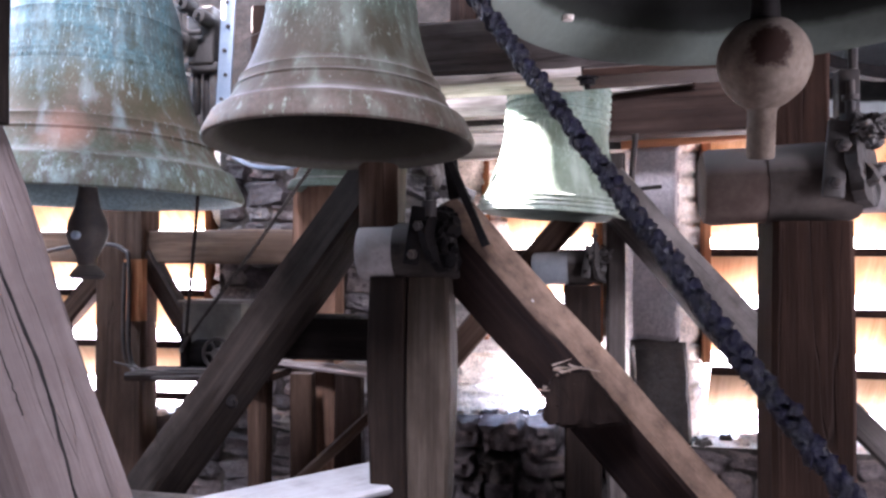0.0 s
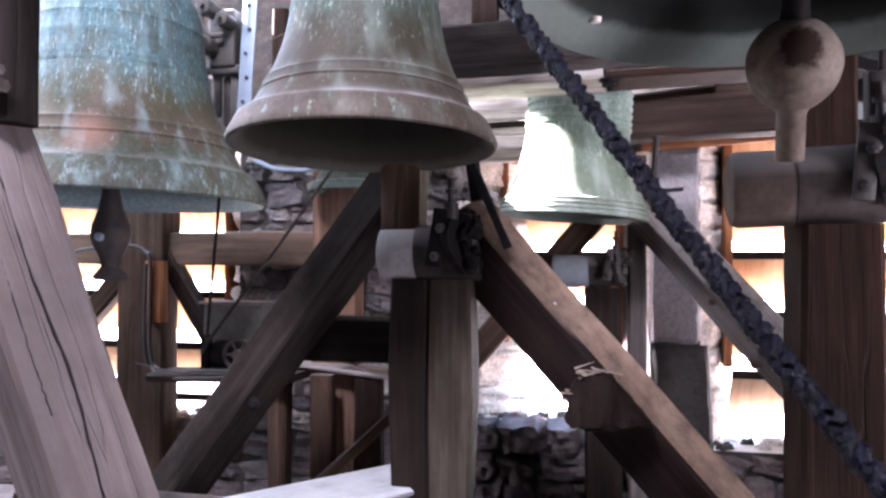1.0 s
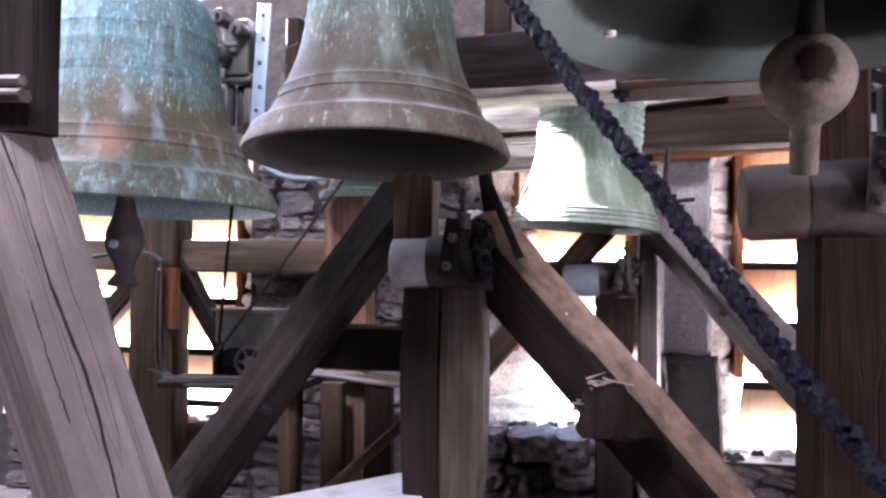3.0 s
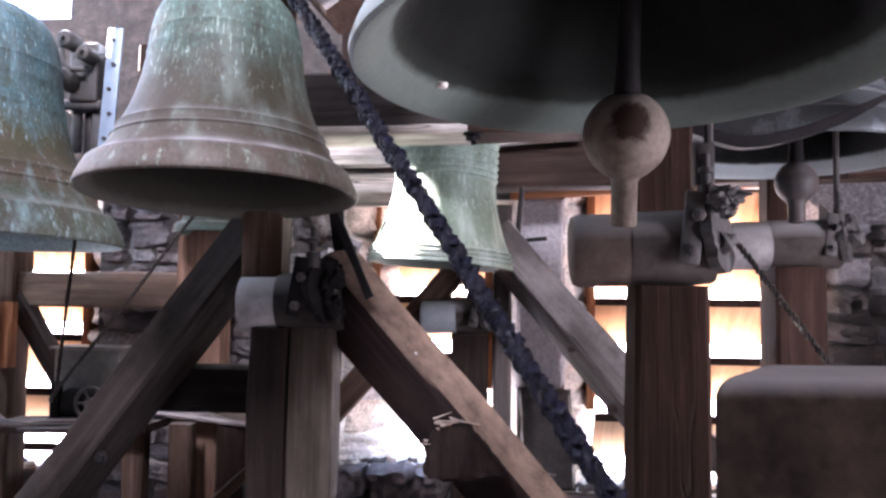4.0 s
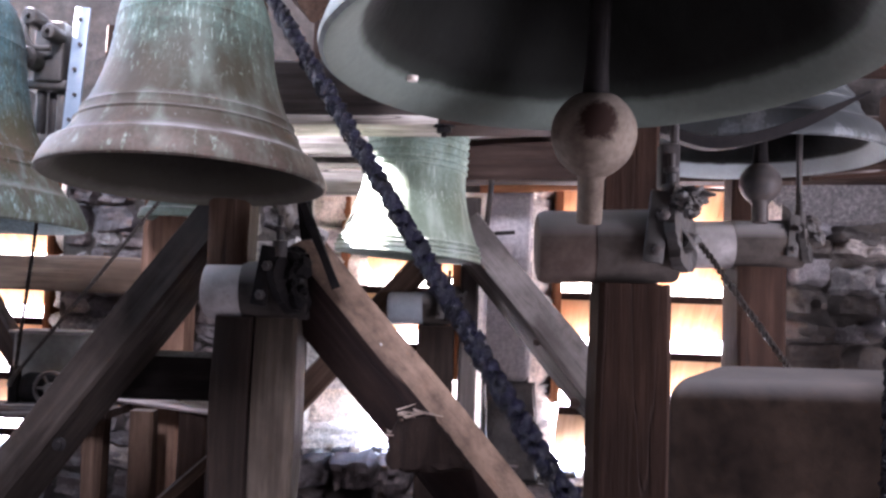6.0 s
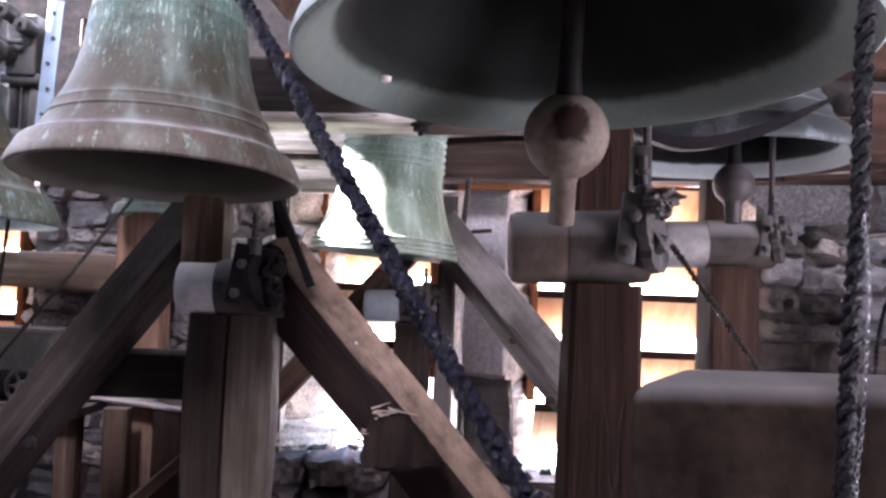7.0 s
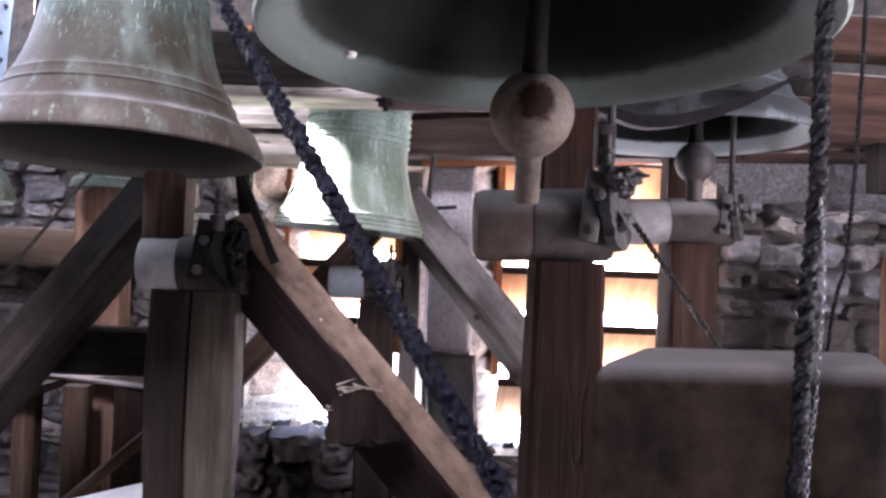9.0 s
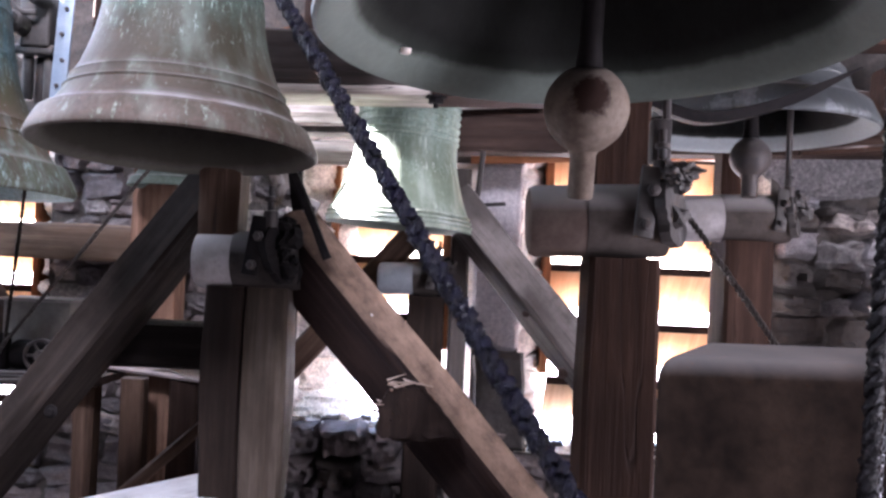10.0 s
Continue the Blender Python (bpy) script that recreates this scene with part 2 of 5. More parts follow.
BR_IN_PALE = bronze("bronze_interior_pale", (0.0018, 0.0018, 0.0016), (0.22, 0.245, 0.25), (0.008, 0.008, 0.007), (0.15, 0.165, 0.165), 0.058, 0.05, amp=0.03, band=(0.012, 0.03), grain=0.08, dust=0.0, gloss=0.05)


# the same painted inner shade, in blue tones
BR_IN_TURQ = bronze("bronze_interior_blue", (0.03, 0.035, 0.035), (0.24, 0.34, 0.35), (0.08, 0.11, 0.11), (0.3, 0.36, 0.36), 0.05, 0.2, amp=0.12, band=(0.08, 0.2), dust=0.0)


def iron(name, dark, rust, metal=0.6, rough=0.6, dust=0.5, spot=None):
    m, nt, b = mat_base(name)
    co = coords(nt)
    n1 = noise_node(nt, co, 9, 7, 0.7)
    n2 = noise_node(nt, co, 60, 4, 0.6)
    col = ramp(nt, n1, [(0.35, dark), (0.65, rust)])
    col = mix(nt, maths(nt, "MULTIPLY", ramp(nt, n2, [(0.5, (0, 0, 0)), (0.7, (1, 1, 1))]), 0.4), col, dark)
    du = ramp(nt, upward(nt), [(0.2, (0, 0, 0)), (0.9, (1, 1, 1))])
    col = mix(nt, maths(nt, "MULTIPLY", du, dust), col, (0.36, 0.34, 0.33))
    if spot:
        # a flaked patch of dark rust
        own = coords(nt, "Object", False)
        away = nt.nodes.new("ShaderNodeVectorMath")
        away.operation = "DISTANCE"
        away.inputs[1].default_value = spot[0]
        nt.links.new(own, away.inputs[0])
        d = maths(nt, "ADD", maths(nt, "DIVIDE", away.outputs["Value"], spot[1]), maths(nt, "MULTIPLY", maths(nt, "SUBTRACT", noise_node(nt, own, 14, 6, 0.7), 0.5), 1.6))
        col = mix(nt, ramp(nt, d, [(0.75, (1, 1, 1)), (1.0, (0, 0, 0))]), col, spot[2])
    nt.links.new(col, b.inputs["Base Color"])
    b.inputs["Metallic"].default_value = metal
    b.inputs["Roughness"].default_value = rough
    b.inputs["Specular IOR Level"].default_value = 0.5 if metal > 0.15 else 0.12
    bump(nt, b, maths(nt, "ADD", n1, maths(nt, "MULTIPLY", n2, 0.5)), 0.4, 0.004)
    return m


IRON = iron("iron_dark", (0.02, 0.019, 0.02), (0.055, 0.042, 0.036), 0.4, 0.65, 0.25)
IRON_BLACK = iron("iron_black", (0.007, 0.0065, 0.007), (0.014, 0.012, 0.0115), 0.1, 0.7, 0.03)
IRON_RUST = iron("iron_dusty_rust", (0.05, 0.024, 0.016), (0.21, 0.165, 0.13), 0.1, 0.75, 0.1)
IRON_BALL = iron("iron_ball", (0.06, 0.043, 0.032), (0.14, 0.115, 0.092), 0.1, 0.8, 0.1, ((0.005, 0.105, 0.045), 0.062, (0.022, 0.011, 0.008)))
STEEL_BLUE = iron("steel_blue_grey", (0.16, 0.21, 0.27), (0.22, 0.27, 0.33), 0.3, 0.5, 0.1)
CAST = iron("cast_grey", (0.022, 0.0195, 0.018), (0.055, 0.048, 0.043), 0.2, 0.65, 0.35)
SLEEVE = iron("roll_wrap", (0.026, 0.021, 0.018), (0.055, 0.045, 0.039), 0.0, 0.8, 0.75)
SLEEVE_DARK = iron("roll_dark_wrap", (0.012, 0.01, 0.009), (0.03, 0.025, 0.022), 0.0, 0.8, 0.5)
ROLL_BROWN = iron("roll_brown_end", (0.06, 0.042, 0.034), (0.10, 0.076, 0.064), 0.0, 0.8, 0.8)
ROLL_END = iron("roll_dusty_end", (0.15, 0.135, 0.128), (0.26, 0.245, 0.24), 0.0, 0.85, 0.9)
# pale blue tone paints window skylight on the small roll's end
ROLL_PALE = iron("roll_skylit_end", (0.17, 0.19, 0.21), (0.25, 0.27, 0.29), 0.0, 0.7, 0.4)
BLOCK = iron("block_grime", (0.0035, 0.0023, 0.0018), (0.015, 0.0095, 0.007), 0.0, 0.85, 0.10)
BOXM = iron("box_grey_paint", (0.11, 0.108, 0.1), (0.17, 0.165, 0.155), 0.0, 0.7, 0.5)
CHAIN = iron("chain_steel", (0.012, 0.012, 0.013), (0.2, 0.2, 0.21), 0.5, 0.4, 0.05)
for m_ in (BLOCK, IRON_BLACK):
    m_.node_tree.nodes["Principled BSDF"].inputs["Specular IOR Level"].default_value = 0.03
WHITE_BIT = iron("pale_plug", (0.5, 0.45, 0.4), (0.6, 0.55, 0.5), 0.0, 0.7, 0.1)


def rope_mat(name, dark, light):
    m, nt, b = mat_base(name)
    co = coords(nt)
    n1 = noise_node(nt, co, 30, 6, 0.75)
    n2 = noise_node(nt, co, 170, 3, 0.6)
    col = ramp(nt, n1, [(0.35, dark), (0.7, light)])
    # pale bluish flecks paint small glints on the fibres
    col = mix(nt, maths(nt, "MULTIPLY", ramp(nt, n2, [(0.66, (0, 0, 0)), (0.74, (1, 1, 1))]), 0.08), col, (0.05, 0.047, 0.075))
    nt.links.new(col, b.inputs["Base Color"])
    b.inputs["Roughness"].default_value = 0.3
    b.inputs["Specular IOR Level"].default_value = 0.1
    bump(nt, b, maths(nt, "ADD", n1, maths(nt, "MULTIPLY", n2, 0.6)), 1.0, 0.008)
    return m


# blue in the lighter tone paints glints on black tar
ROPE = rope_mat("rope_tarred_blue", (0.0007, 0.0006, 0.0012), (0.0028, 0.0026, 0.0085))
ROPE_BLACK = rope_mat("rope_tarred_black", (0.0012, 0.001, 0.0012), (0.005, 0.0042, 0.0048))
ROPE_BROWN = rope_mat("rope_brown", (0.012, 0.0095, 0.008), (0.045, 0.037, 0.032))


def stone(name, a, bcol, c, scale=7.0, relief=0.02):
    m, nt, b = mat_base(name)
    co = nt.nodes.new("ShaderNodeNewGeometry").outputs["Position"]
    n1 = noise_node(nt, co, scale, 8, 0.7)
    n2 = noise_node(nt, co, scale * 6, 6, 0.7)
    info = nt.nodes.new("ShaderNodeObjectInfo")
    col = ramp(nt, n1, [(0.3, a), (0.5, bcol), (0.7, c)])
    tint = ramp(nt, info.outputs["Random"], [(0.0, (0.75, 0.74, 0.76)), (0.5, (1.0, 0.97, 0.94)), (1.0, (1.15, 1.0, 0.9))])
    col = mix(nt, 0.8, col, tint, "MULTIPLY")
    col = mix(nt, maths(nt, "MULTIPLY", ramp(nt, n2, [(0.4, (1, 1, 1)), (0.55, (0, 0, 0))]), 0.4), col, (0.05, 0.045, 0.045))
    nt.links.new(col, b.inputs["Base Color"])
    b.inputs["Roughness"].default_value = 0.92
    bump(nt, b, maths(nt, "ADD", n1, maths(nt, "MULTIPLY", n2, 0.6)), 1.0, relief * 1.6)
    return m


STONE = stone("rubble_stone", (0.06, 0.053, 0.052), (0.25, 0.232, 0.225), (0.45, 0.42, 0.40))
STONE_GREY = stone("dressed_stone", (0.15, 0.147, 0.158), (0.25, 0.24, 0.257), (0.37, 0.36, 0.38), 14, 0.03)
MORTAR = stone("mortar", (0.035, 0.03, 0.027), (0.072, 0.061, 0.054), (0.135, 0.117, 0.104), 10, 0.03)
STONE_BROWN = stone("brown_stone", (0.02, 0.0155, 0.013), (0.042, 0.034, 0.029), (0.08, 0.066, 0.057), 5, 0.02)
GRANULAR = stone("granular_stone", (0.08, 0.076, 0.08), (0.22, 0.21, 0.215), (0.42, 0.40, 0.40), 38, 0.025)
# paler copy of granular_stone; strong light on the pier is painted in
PIER = stone("pale_granular_stone", (0.36, 0.34, 0.36), (0.52, 0.495, 0.52), (0.66, 0.64, 0.65), 38, 0.025)
# whitened lime: window light on the reveals is put into the colour
LIME = stone("lime_reveal", (0.5, 0.47, 0.43), (0.72, 0.69, 0.65), (0.8, 0.78, 0.74), 8, 0.02)
DARKSTONE = stone("sooty_stone", (0.06, 0.05, 0.052), (0.125, 0.108, 0.11), (0.21, 0.184, 0.187), 7, 0.025)


# ---------------------------------------------------------------- mesh helpers
def finish(bm, name, material, smooth=True):
    me = bpy.data.meshes.new(name)
    bm.normal_update()
    bm.to_mesh(me)
    bm.free()
    me.materials.append(material)
    if smooth:
        me.shade_smooth()
        if smooth != "all":
            me.set_sharp_from_angle(angle=radians(38))
    return me


def part(name, bm, material, parent, label="", smooth=True):
    ob = new(name, finish(bm, name, material, smooth))
    ob.parent = parent
    if label:
        ob["label"] = label
    return ob


def empty(name, m, label, category, group="", kind=""):
    ob = new(name)
    ob.empty_display_size = 0.1
    ob.matrix_world = m
    return tagged(ob, label, category, group, kind)


def thing(name, bm, material, m, label, category, group="", kind="", smooth=True):
    ob = new(name, finish(bm, name, material, smooth))
    ob.matrix_world = m
    return tagged(ob, label, category, group, kind)


def axis_pose(a, b, roll=0.0):
    """At a, local z towards b, local y turned to the room's near side (-y)."""
    a, b = Vector(a), Vector(b)
    z = (b - a).normalized()
    ref = Vector((0, -1, 0))
    if abs(z.dot(ref)) > 0.9:
        ref = Vector((0, 0, 1))
    y = (ref - z * ref.dot(z)).normalized()
    x = y.cross(z)
    m = Matrix((x, y, z)).transposed().to_4x4()
    return Matrix.Translation(a) @ m @ Matrix.Rotation(radians(roll), 4, "Z")


def timber_bm(w, h, length, seed, rough=0.006, wave=0.012, chamfer=0.014, taper=0.0, seg=14):
    """Hewn timber along z: chamfered section, wavy arrises."""
    bm = bmesh.new()
    c = chamfer
    sec = [(-w / 2 + c, -h / 2), (0, -h / 2), (w / 2 - c, -h / 2), (w / 2, -h / 2 + c), (w / 2, 0), (w / 2, h / 2 - c),
           (w / 2 - c, h / 2), (0, h / 2), (-w / 2 + c, h / 2), (-w / 2, h / 2 - c), (-w / 2, 0), (-w / 2, -h / 2 + c)]
    rings = []
    for i in range(seg + 1):
        z = length * i / seg
        k = 1 - taper * i / seg
        ring = []
        for j, (x, y) in enumerate(sec):
            p = Vector((x * 3, y * 3, z * 1.6)) + Vector((seed * 7.3, seed * 3.1, 0))
            n = noise.noise(p) * rough + noise.noise(Vector((seed, j // 3 * 5, z * 1.3))) * wave
            l = math.hypot(x, y)
            ring.append(bm.verts.new((x * k * (1 + n / l), y * k * (1 + n / l), z)))
        rings.append(ring)
    for r0, r1 in zip(rings, rings[1:]):
        for j in range(12):
            bm.faces.new((r0[j], r0[(j + 1) % 12], r1[(j + 1) % 12], r1[j]))
    bm.faces.new(rings[0][::-1])
    bm.faces.new(rings[-1])
    return bm


SEED = [0]


def timber(name, a, b, w, h, material, label, roll=0.0, category="timber", group="", parent=None, **kw):
    SEED[0] += 1
    length = (Vector(b) - Vector(a)).length
    bm = timber_bm(w, h, length, SEED[0], **kw)
    if parent is not None:
        ob = part(name, bm, material, parent, label)
        ob.matrix_world = axis_pose(a, b, roll)
        return ob
    return thing(name, bm, material, axis_pose(a, b, roll), label, category, group)


def box_bm(sx, sy, sz, bevel=0.004, segs=2):
    bm = bmesh.new()
    bmesh.ops.create_cube(bm, size=1)
    bmesh.ops.scale(bm, vec=(sx, sy, sz), verts=bm.verts)
    if bevel:
        bmesh.ops.bevel(bm, geom=bm.edges[:], offset=bevel, segments=segs, profile=0.5, affect="EDGES")
    return bm


def lathe_bm(profile, n=48, wobble=0.0, seed=0, close=False):
    """Turned shape about local z from (r, z) pairs."""
    bm = bmesh.new()
    rings = []
    for i, (r, z) in enumerate(profile):
        if r < 1e-5:
            rings.append([bm.verts.new((0, 0, z))] * n)
            continue
        ring = []
        for j in range(n):
            a = 2 * math.pi * j / n
            k = 1 + wobble * noise.noise(Vector((math.cos(a) * 2 + seed, math.sin(a) * 2, z * 8)))
            ring.append(bm.verts.new((r * k * math.cos(a), r * k * math.sin(a), z)))
        rings.append(ring)
    for r0, r1 in zip(rings, rings[1:]):
        for j in range(n):
            vs = []
            for v in (r0[j], r0[(j + 1) % n], r1[(j + 1) % n], r1[j]):
                if v not in vs:
                    vs.append(v)
            if len(vs) > 2:
                bm.faces.new(vs)
    bmesh.ops.recalc_face_normals(bm, faces=bm.faces)
    return bm


def tube_bm(points, r, n=8, lumps=0.0, seed=0):
    """A round bar or rope along points."""
    bm = bmesh.new()
    pts = [Vector(p) for p in points]
    rings = []
    up = Vector((0.13, 0.31, 0.94))
    for i, p in enumerate(pts):
        d = (pts[min(i + 1, len(pts) - 1)] - pts[max(i - 1, 0)]).normalized()
        x = d.cross(up)
        if x.length < 0.05:
            x = d.cross(Vector((1, 0, 0)))
        x.normalize()
        y = d.cross(x)
        ring = []
        for j in range(n):
            a = 2 * math.pi * j / n
            k = r * (1 + lumps * noise.noise(Vector((math.cos(a) * 1.5 + seed, math.sin(a) * 1.5, i * 0.8))))
            ring.append(bm.verts.new(p + x * k * math.cos(a) + y * k * math.sin(a)))
        rings.append(ring)
    for r0, r1 in zip(rings, rings[1:]):
        for j in range(n):
            bm.faces.new((r0[j], r0[(j + 1) % n], r1[(j + 1) % n], r1[j]))
    bm.faces.new(rings[0][::-1])
    bm.faces.new(rings[-1])
    bmesh.ops.recalc_face_normals(bm, faces=bm.faces)
    return bm


def spline(points, n):
    """Smooth points through a few given ones."""
    pts = [Vector(p) for p in points]
    pts = [pts[0] * 2 - pts[1]] + pts + [pts[-1] * 2 - pts[-2]]
    out = []
    for i in range(1, len(pts) - 2):
        for k in range(n):
            t = k / n
            a, b, c, d = pts[i - 1:i + 3]
            out.append(0.5 * ((2 * b) + (c - a) * t + (2 * a - 5 * b + 4 * c - d) * t * t + (3 * b - a - 3 * c + d) * t ** 3))
    out.append(pts[-2])
    return out


def strand_rope(name, points, r, pitch, material, label, category="rope", strands=3, fuzz=0.0, seed=1):
    """A laid rope: an Empty that holds its twisted strands."""
    pts = spline(points, 10) if len(points) > 2 else [Vector(points[0]).lerp(Vector(points[1]), i / 60) for i in range(61)]
    dense = []
    for a, b in zip(pts, pts[1:]):
        k = max(1, int((b - a).length / (pitch / 16)))
        dense += [a.lerp(b, i / k) for i in range(k)]
    dense.append(pts[-1])
    root = empty(name, Matrix.Translation(dense[0]), label, category)
    bpy.context.view_layer.update()
    for s in range(strands):
        run, line = 0.0, []
        for i, p in enumerate(dense):
            d = (dense[min(i + 1, len(dense) - 1)] - dense[max(i - 1, 0)]).normalized()
            x = d.cross(Vector((0.3, 0.9, 0.1))).normalized()
            y = d.cross(x)
            a = 2 * math.pi * (run / pitch + s / strands)
            wob = 1 + 1.0 * noise.noise(Vector((i * 0.17, s * 9.0, seed))) + 0.5 * noise.noise(Vector((i * 0.6, s * 9.0, seed + 3)))
            line.append(p - dense[0] + (x * math.cos(a) + y * math.sin(a)) * r * 0.5 * wob)
            if i + 1 < len(dense):
                run += (dense[i + 1] - p).length
        part("strand", tube_bm(line, r * 0.6, 9, 0.7, seed + s), material, root, "", "all")
    if fuzz:
        rnd = random.Random(seed)
        bm = bmesh.new()
        for _ in range(int(fuzz)):
            p = rnd.choice(dense) - dense[0]
            d = Vector((rnd.uniform(-1, 1), rnd.uniform(-1, 1), rnd.uniform(-1, 0.3))).normalized()
            a, b = p + d * r * 0.7, p + d * r * rnd.uniform(1.1, 1.7) + Vector((0, 0, -r * rnd.uniform(0, 0.8)))
            w = d.cross(Vector((0, 0, 1))).normalized() * r * 0.12
            u = d.cross(w).normalized() * r * 0.12
            vs = [bm.verts.new(a + w), bm.verts.new(a - w), bm.verts.new(a + u), bm.verts.new(b)]
            for f in ((0, 1, 3), (1, 2, 3), (2, 0, 3)):
                bm.faces.new([vs[i] for i in f])
        tagged(part("frayed_fibres", bm, material, root, "loose frayed fibres"), kind="stuff")
    return root


# ---------------------------------------------------------------- structure
def wall_with_holes(name, x0, x1, z0, z1, y0, y1, holes, material, splay=0.2):
    """Thick wall along x; each hole (a, b, c, d) is given at the inner face y0 and narrows outwards by splay."""
    bm = bmesh.new()
    xs = sorted({x0, x1, *[h[0] for h in holes], *[h[1] for h in holes]})
    zs = sorted({z0, z1, *[h[2] for h in holes], *[h[3] for h in holes]})

    def hole_of(xa, xb, za, zb):
        for h in holes:
            if h[0] <= xa and xb <= h[1] and h[2] <= za and zb <= h[3]:
                return h
        return None

    def moved(x, z, y):
        if y == y1:
            for h in holes:
                if h[2] <= z <= h[3]:
                    if x == h[0]:
                        return x + splay
                    if x == h[1]:
                        return x - splay
        return x

    cache = {}

    def vert(x, z, y):
        k = (x, z, y)
        if k not in cache:
            cache[k] = bm.verts.new((moved(x, z, y), y, z))
        return cache[k]

    for xa, xb in zip(xs, xs[1:]):
        for za, zb in zip(zs, zs[1:]):
            if hole_of(xa, xb, za, zb):
                continue
            bm.faces.new([vert(xa, za, y0), vert(xb, za, y0), vert(xb, zb, y0), vert(xa, zb, y0)])
            bm.faces.new([vert(xa, zb, y1), vert(xb, zb, y1), vert(xb, za, y1), vert(xa, za, y1)])
    for h in holes:
        cx = [x for x in xs if h[0] <= x <= h[1]]
        cz = [z for z in zs if h[2] <= z <= h[3]]
        for za, zb in zip(cz, cz[1:]):
            for x in (h[0], h[1]):
                f = bm.faces.new([vert(x, za, y0), vert(x, zb, y0), vert(x, zb, y1), vert(x, za, y1)])
                f.material_index = 1
        for xa, xb in zip(cx, cx[1:]):
            for z in (h[2], h[3]):
                f = bm.faces.new([vert(xa, z, y0), vert(xb, z, y0), vert(xb, z, y1), vert(xa, z, y1)])
                f.material_index = 1
    bmesh.ops.recalc_face_normals(bm, faces=bm.faces)
    ob = new(name, finish(bm, name, material, False))
    ob.data.materials.append(LIME)
    return ob


WALL_Y = 5.0
WIN = {"window_1": (-4.55, -2.57, 0.53, 2.45), "window_2": (-0.96, 0.15, 0.62, 2.3), "window_3": (0.44, 1.98, 0.50, 2.40)}
# fourth opening, above the view, is added to let skylight in
north = tagged(wall_with_holes("wall_north", -5.4, 4.9, -0.3, 8.0, WALL_Y, WALL_Y + 0.5, list(WIN.values()) + [(-5.35, -2.85, 3.52, 5.65)], MORTAR),
               "thick rubble stone tower wall with splayed openings", "wall", kind="structure")


def slab(name, lo, hi, material, label, category):
    size = [b - a for a, b in zip(lo, hi)]
    bm = box_bm(*size, 0)
    return thing(name, bm, material, pose(*[(a + b) / 2 for a, b in zip(lo, hi)]), label, category, kind="structure", smooth=False)


# walls made here are out of view; their openings are added for light
def side_wall(name, m, width, holes, label):
    ob = wall_with_holes(name, -width / 2, width / 2, -0.3, 8.0, 0, 0.4, holes, MORTAR, 0.1)
    ob.matrix_world = m
    return tagged(ob, label, "wall", kind="structure")


# second west opening is sized to throw the sun on one bell
side_wall("wall_west", pose(-5.0, 1.25, 0, 0, 0, 90), 7.5, [(0.75, 3.15, 2.4, 4.6), (3.05, 3.72, 4.93, 5.72)], "unseen stone tower wall with openings added for light")
side_wall("wall_east", pose(4.5, 1.25, 0, 0, 0, -90), 7.5, [(-0.8, 1.0, 0.6, 2.4)], "unseen stone tower wall with openings added for light")
side_wall("wall_south", pose(-0.2, -2.5, 0, 0, 0, 180), 10.4, [(-0.6, 2.0, 5.8, 7.6)], "unseen stone tower wall with openings added for light")
# floor is out of view and kept pale to bounce light up
slab("floor", (-5.4, -2.9, -0.3), (4.9, 5.0, 0.0), W_PALE, "unseen pale floor slab, added to bounce light under the bells", "floor")
slab("ceiling", (-5.4, -2.9, 8.0), (4.9, 5.5, 8.2), W_DARK, "dark wooden ceiling over the bells", "ceiling")
# pale plane added below the tower to bounce light up into the louvres
bm = bmesh.new()
bmesh.ops.create_grid(bm, x_segments=1, y_segments=1, size=900)
thing("ground", bm, LIME, pose(0, 0, -18), "pale ground plane added to bounce light into the louvres", "ground", kind="structure")


def louvre(name, hole, pitch, first, splay=0.2):
    """Slanting boards behind rails in one wall opening."""
    xa, xb = hole[0] + splay * 0.8, hole[1] - splay * 0.8
    root = empty(name, pose((xa + xb) / 2, WALL_Y + 0.4, hole[2]), "sunlit wooden louvre boards in a tower opening", "louvre", kind="structure")
    bpy.context.view_layer.update()
    zc = (xa + xb) / 2
    w = xb - xa
    for sx in (-1, 1):
        ob = part("window_frame", box_bm(0.05, 0.30, hole[3] - hole[2] - 0.5, 0.005), W_ORANGE, root)
        ob.matrix_world = pose(zc + sx * (w / 2 - 0.025), WALL_Y + 0.33, (hole[2] + hole[3] + 0.45) / 2)
    z = first
    rail = first - 0.37 + 0.335
    while z < hole[3] + 0.1:
        if z + 0.1 < hole[3]:
            ob = part("slat", box_bm(w - 0.1, 0.03, 0.35, 0.003), W_SLAT, root)
            ob.matrix_world = pose(zc, WALL_Y + 0.36, z + 0.2, 42)
        if rail > hole[2] + 0.35 or hole[2] < 0.55 and hole[0] < -2:
            ob = part("rail", box_bm(w - 0.1, 0.05, 0.05, 0.005), W_RED, root, "dark red-brown rail")
            ob.matrix_world = pose(zc, WALL_Y + 0.225, rail)
        z += pitch
        rail += pitch
    return root


def side_louvre(name, x, y0, y1, z0, z1, lean):
    """Boards added out of view in a side opening, to block the high sun."""
    root = empty(name, pose(x, (y0 + y1) / 2, z0), "unseen louvre boards added to block sun in a side opening", "louvre", kind="structure")
    bpy.context.view_layer.update()
    z = z0 + 0.1
    while z < z1:
        ob = part("slat", box_bm(0.34, y1 - y0 - 0.02, 0.025, 0.003), W_SLAT, root)
        ob.matrix_world = pose(x, (y0 + y1) / 2, z, 0, lean, 0)
        z += 0.2
    return root


side_louvre("added_window_4", -5.2, 2.0, 4.4, 2.4, 4.6, -35)
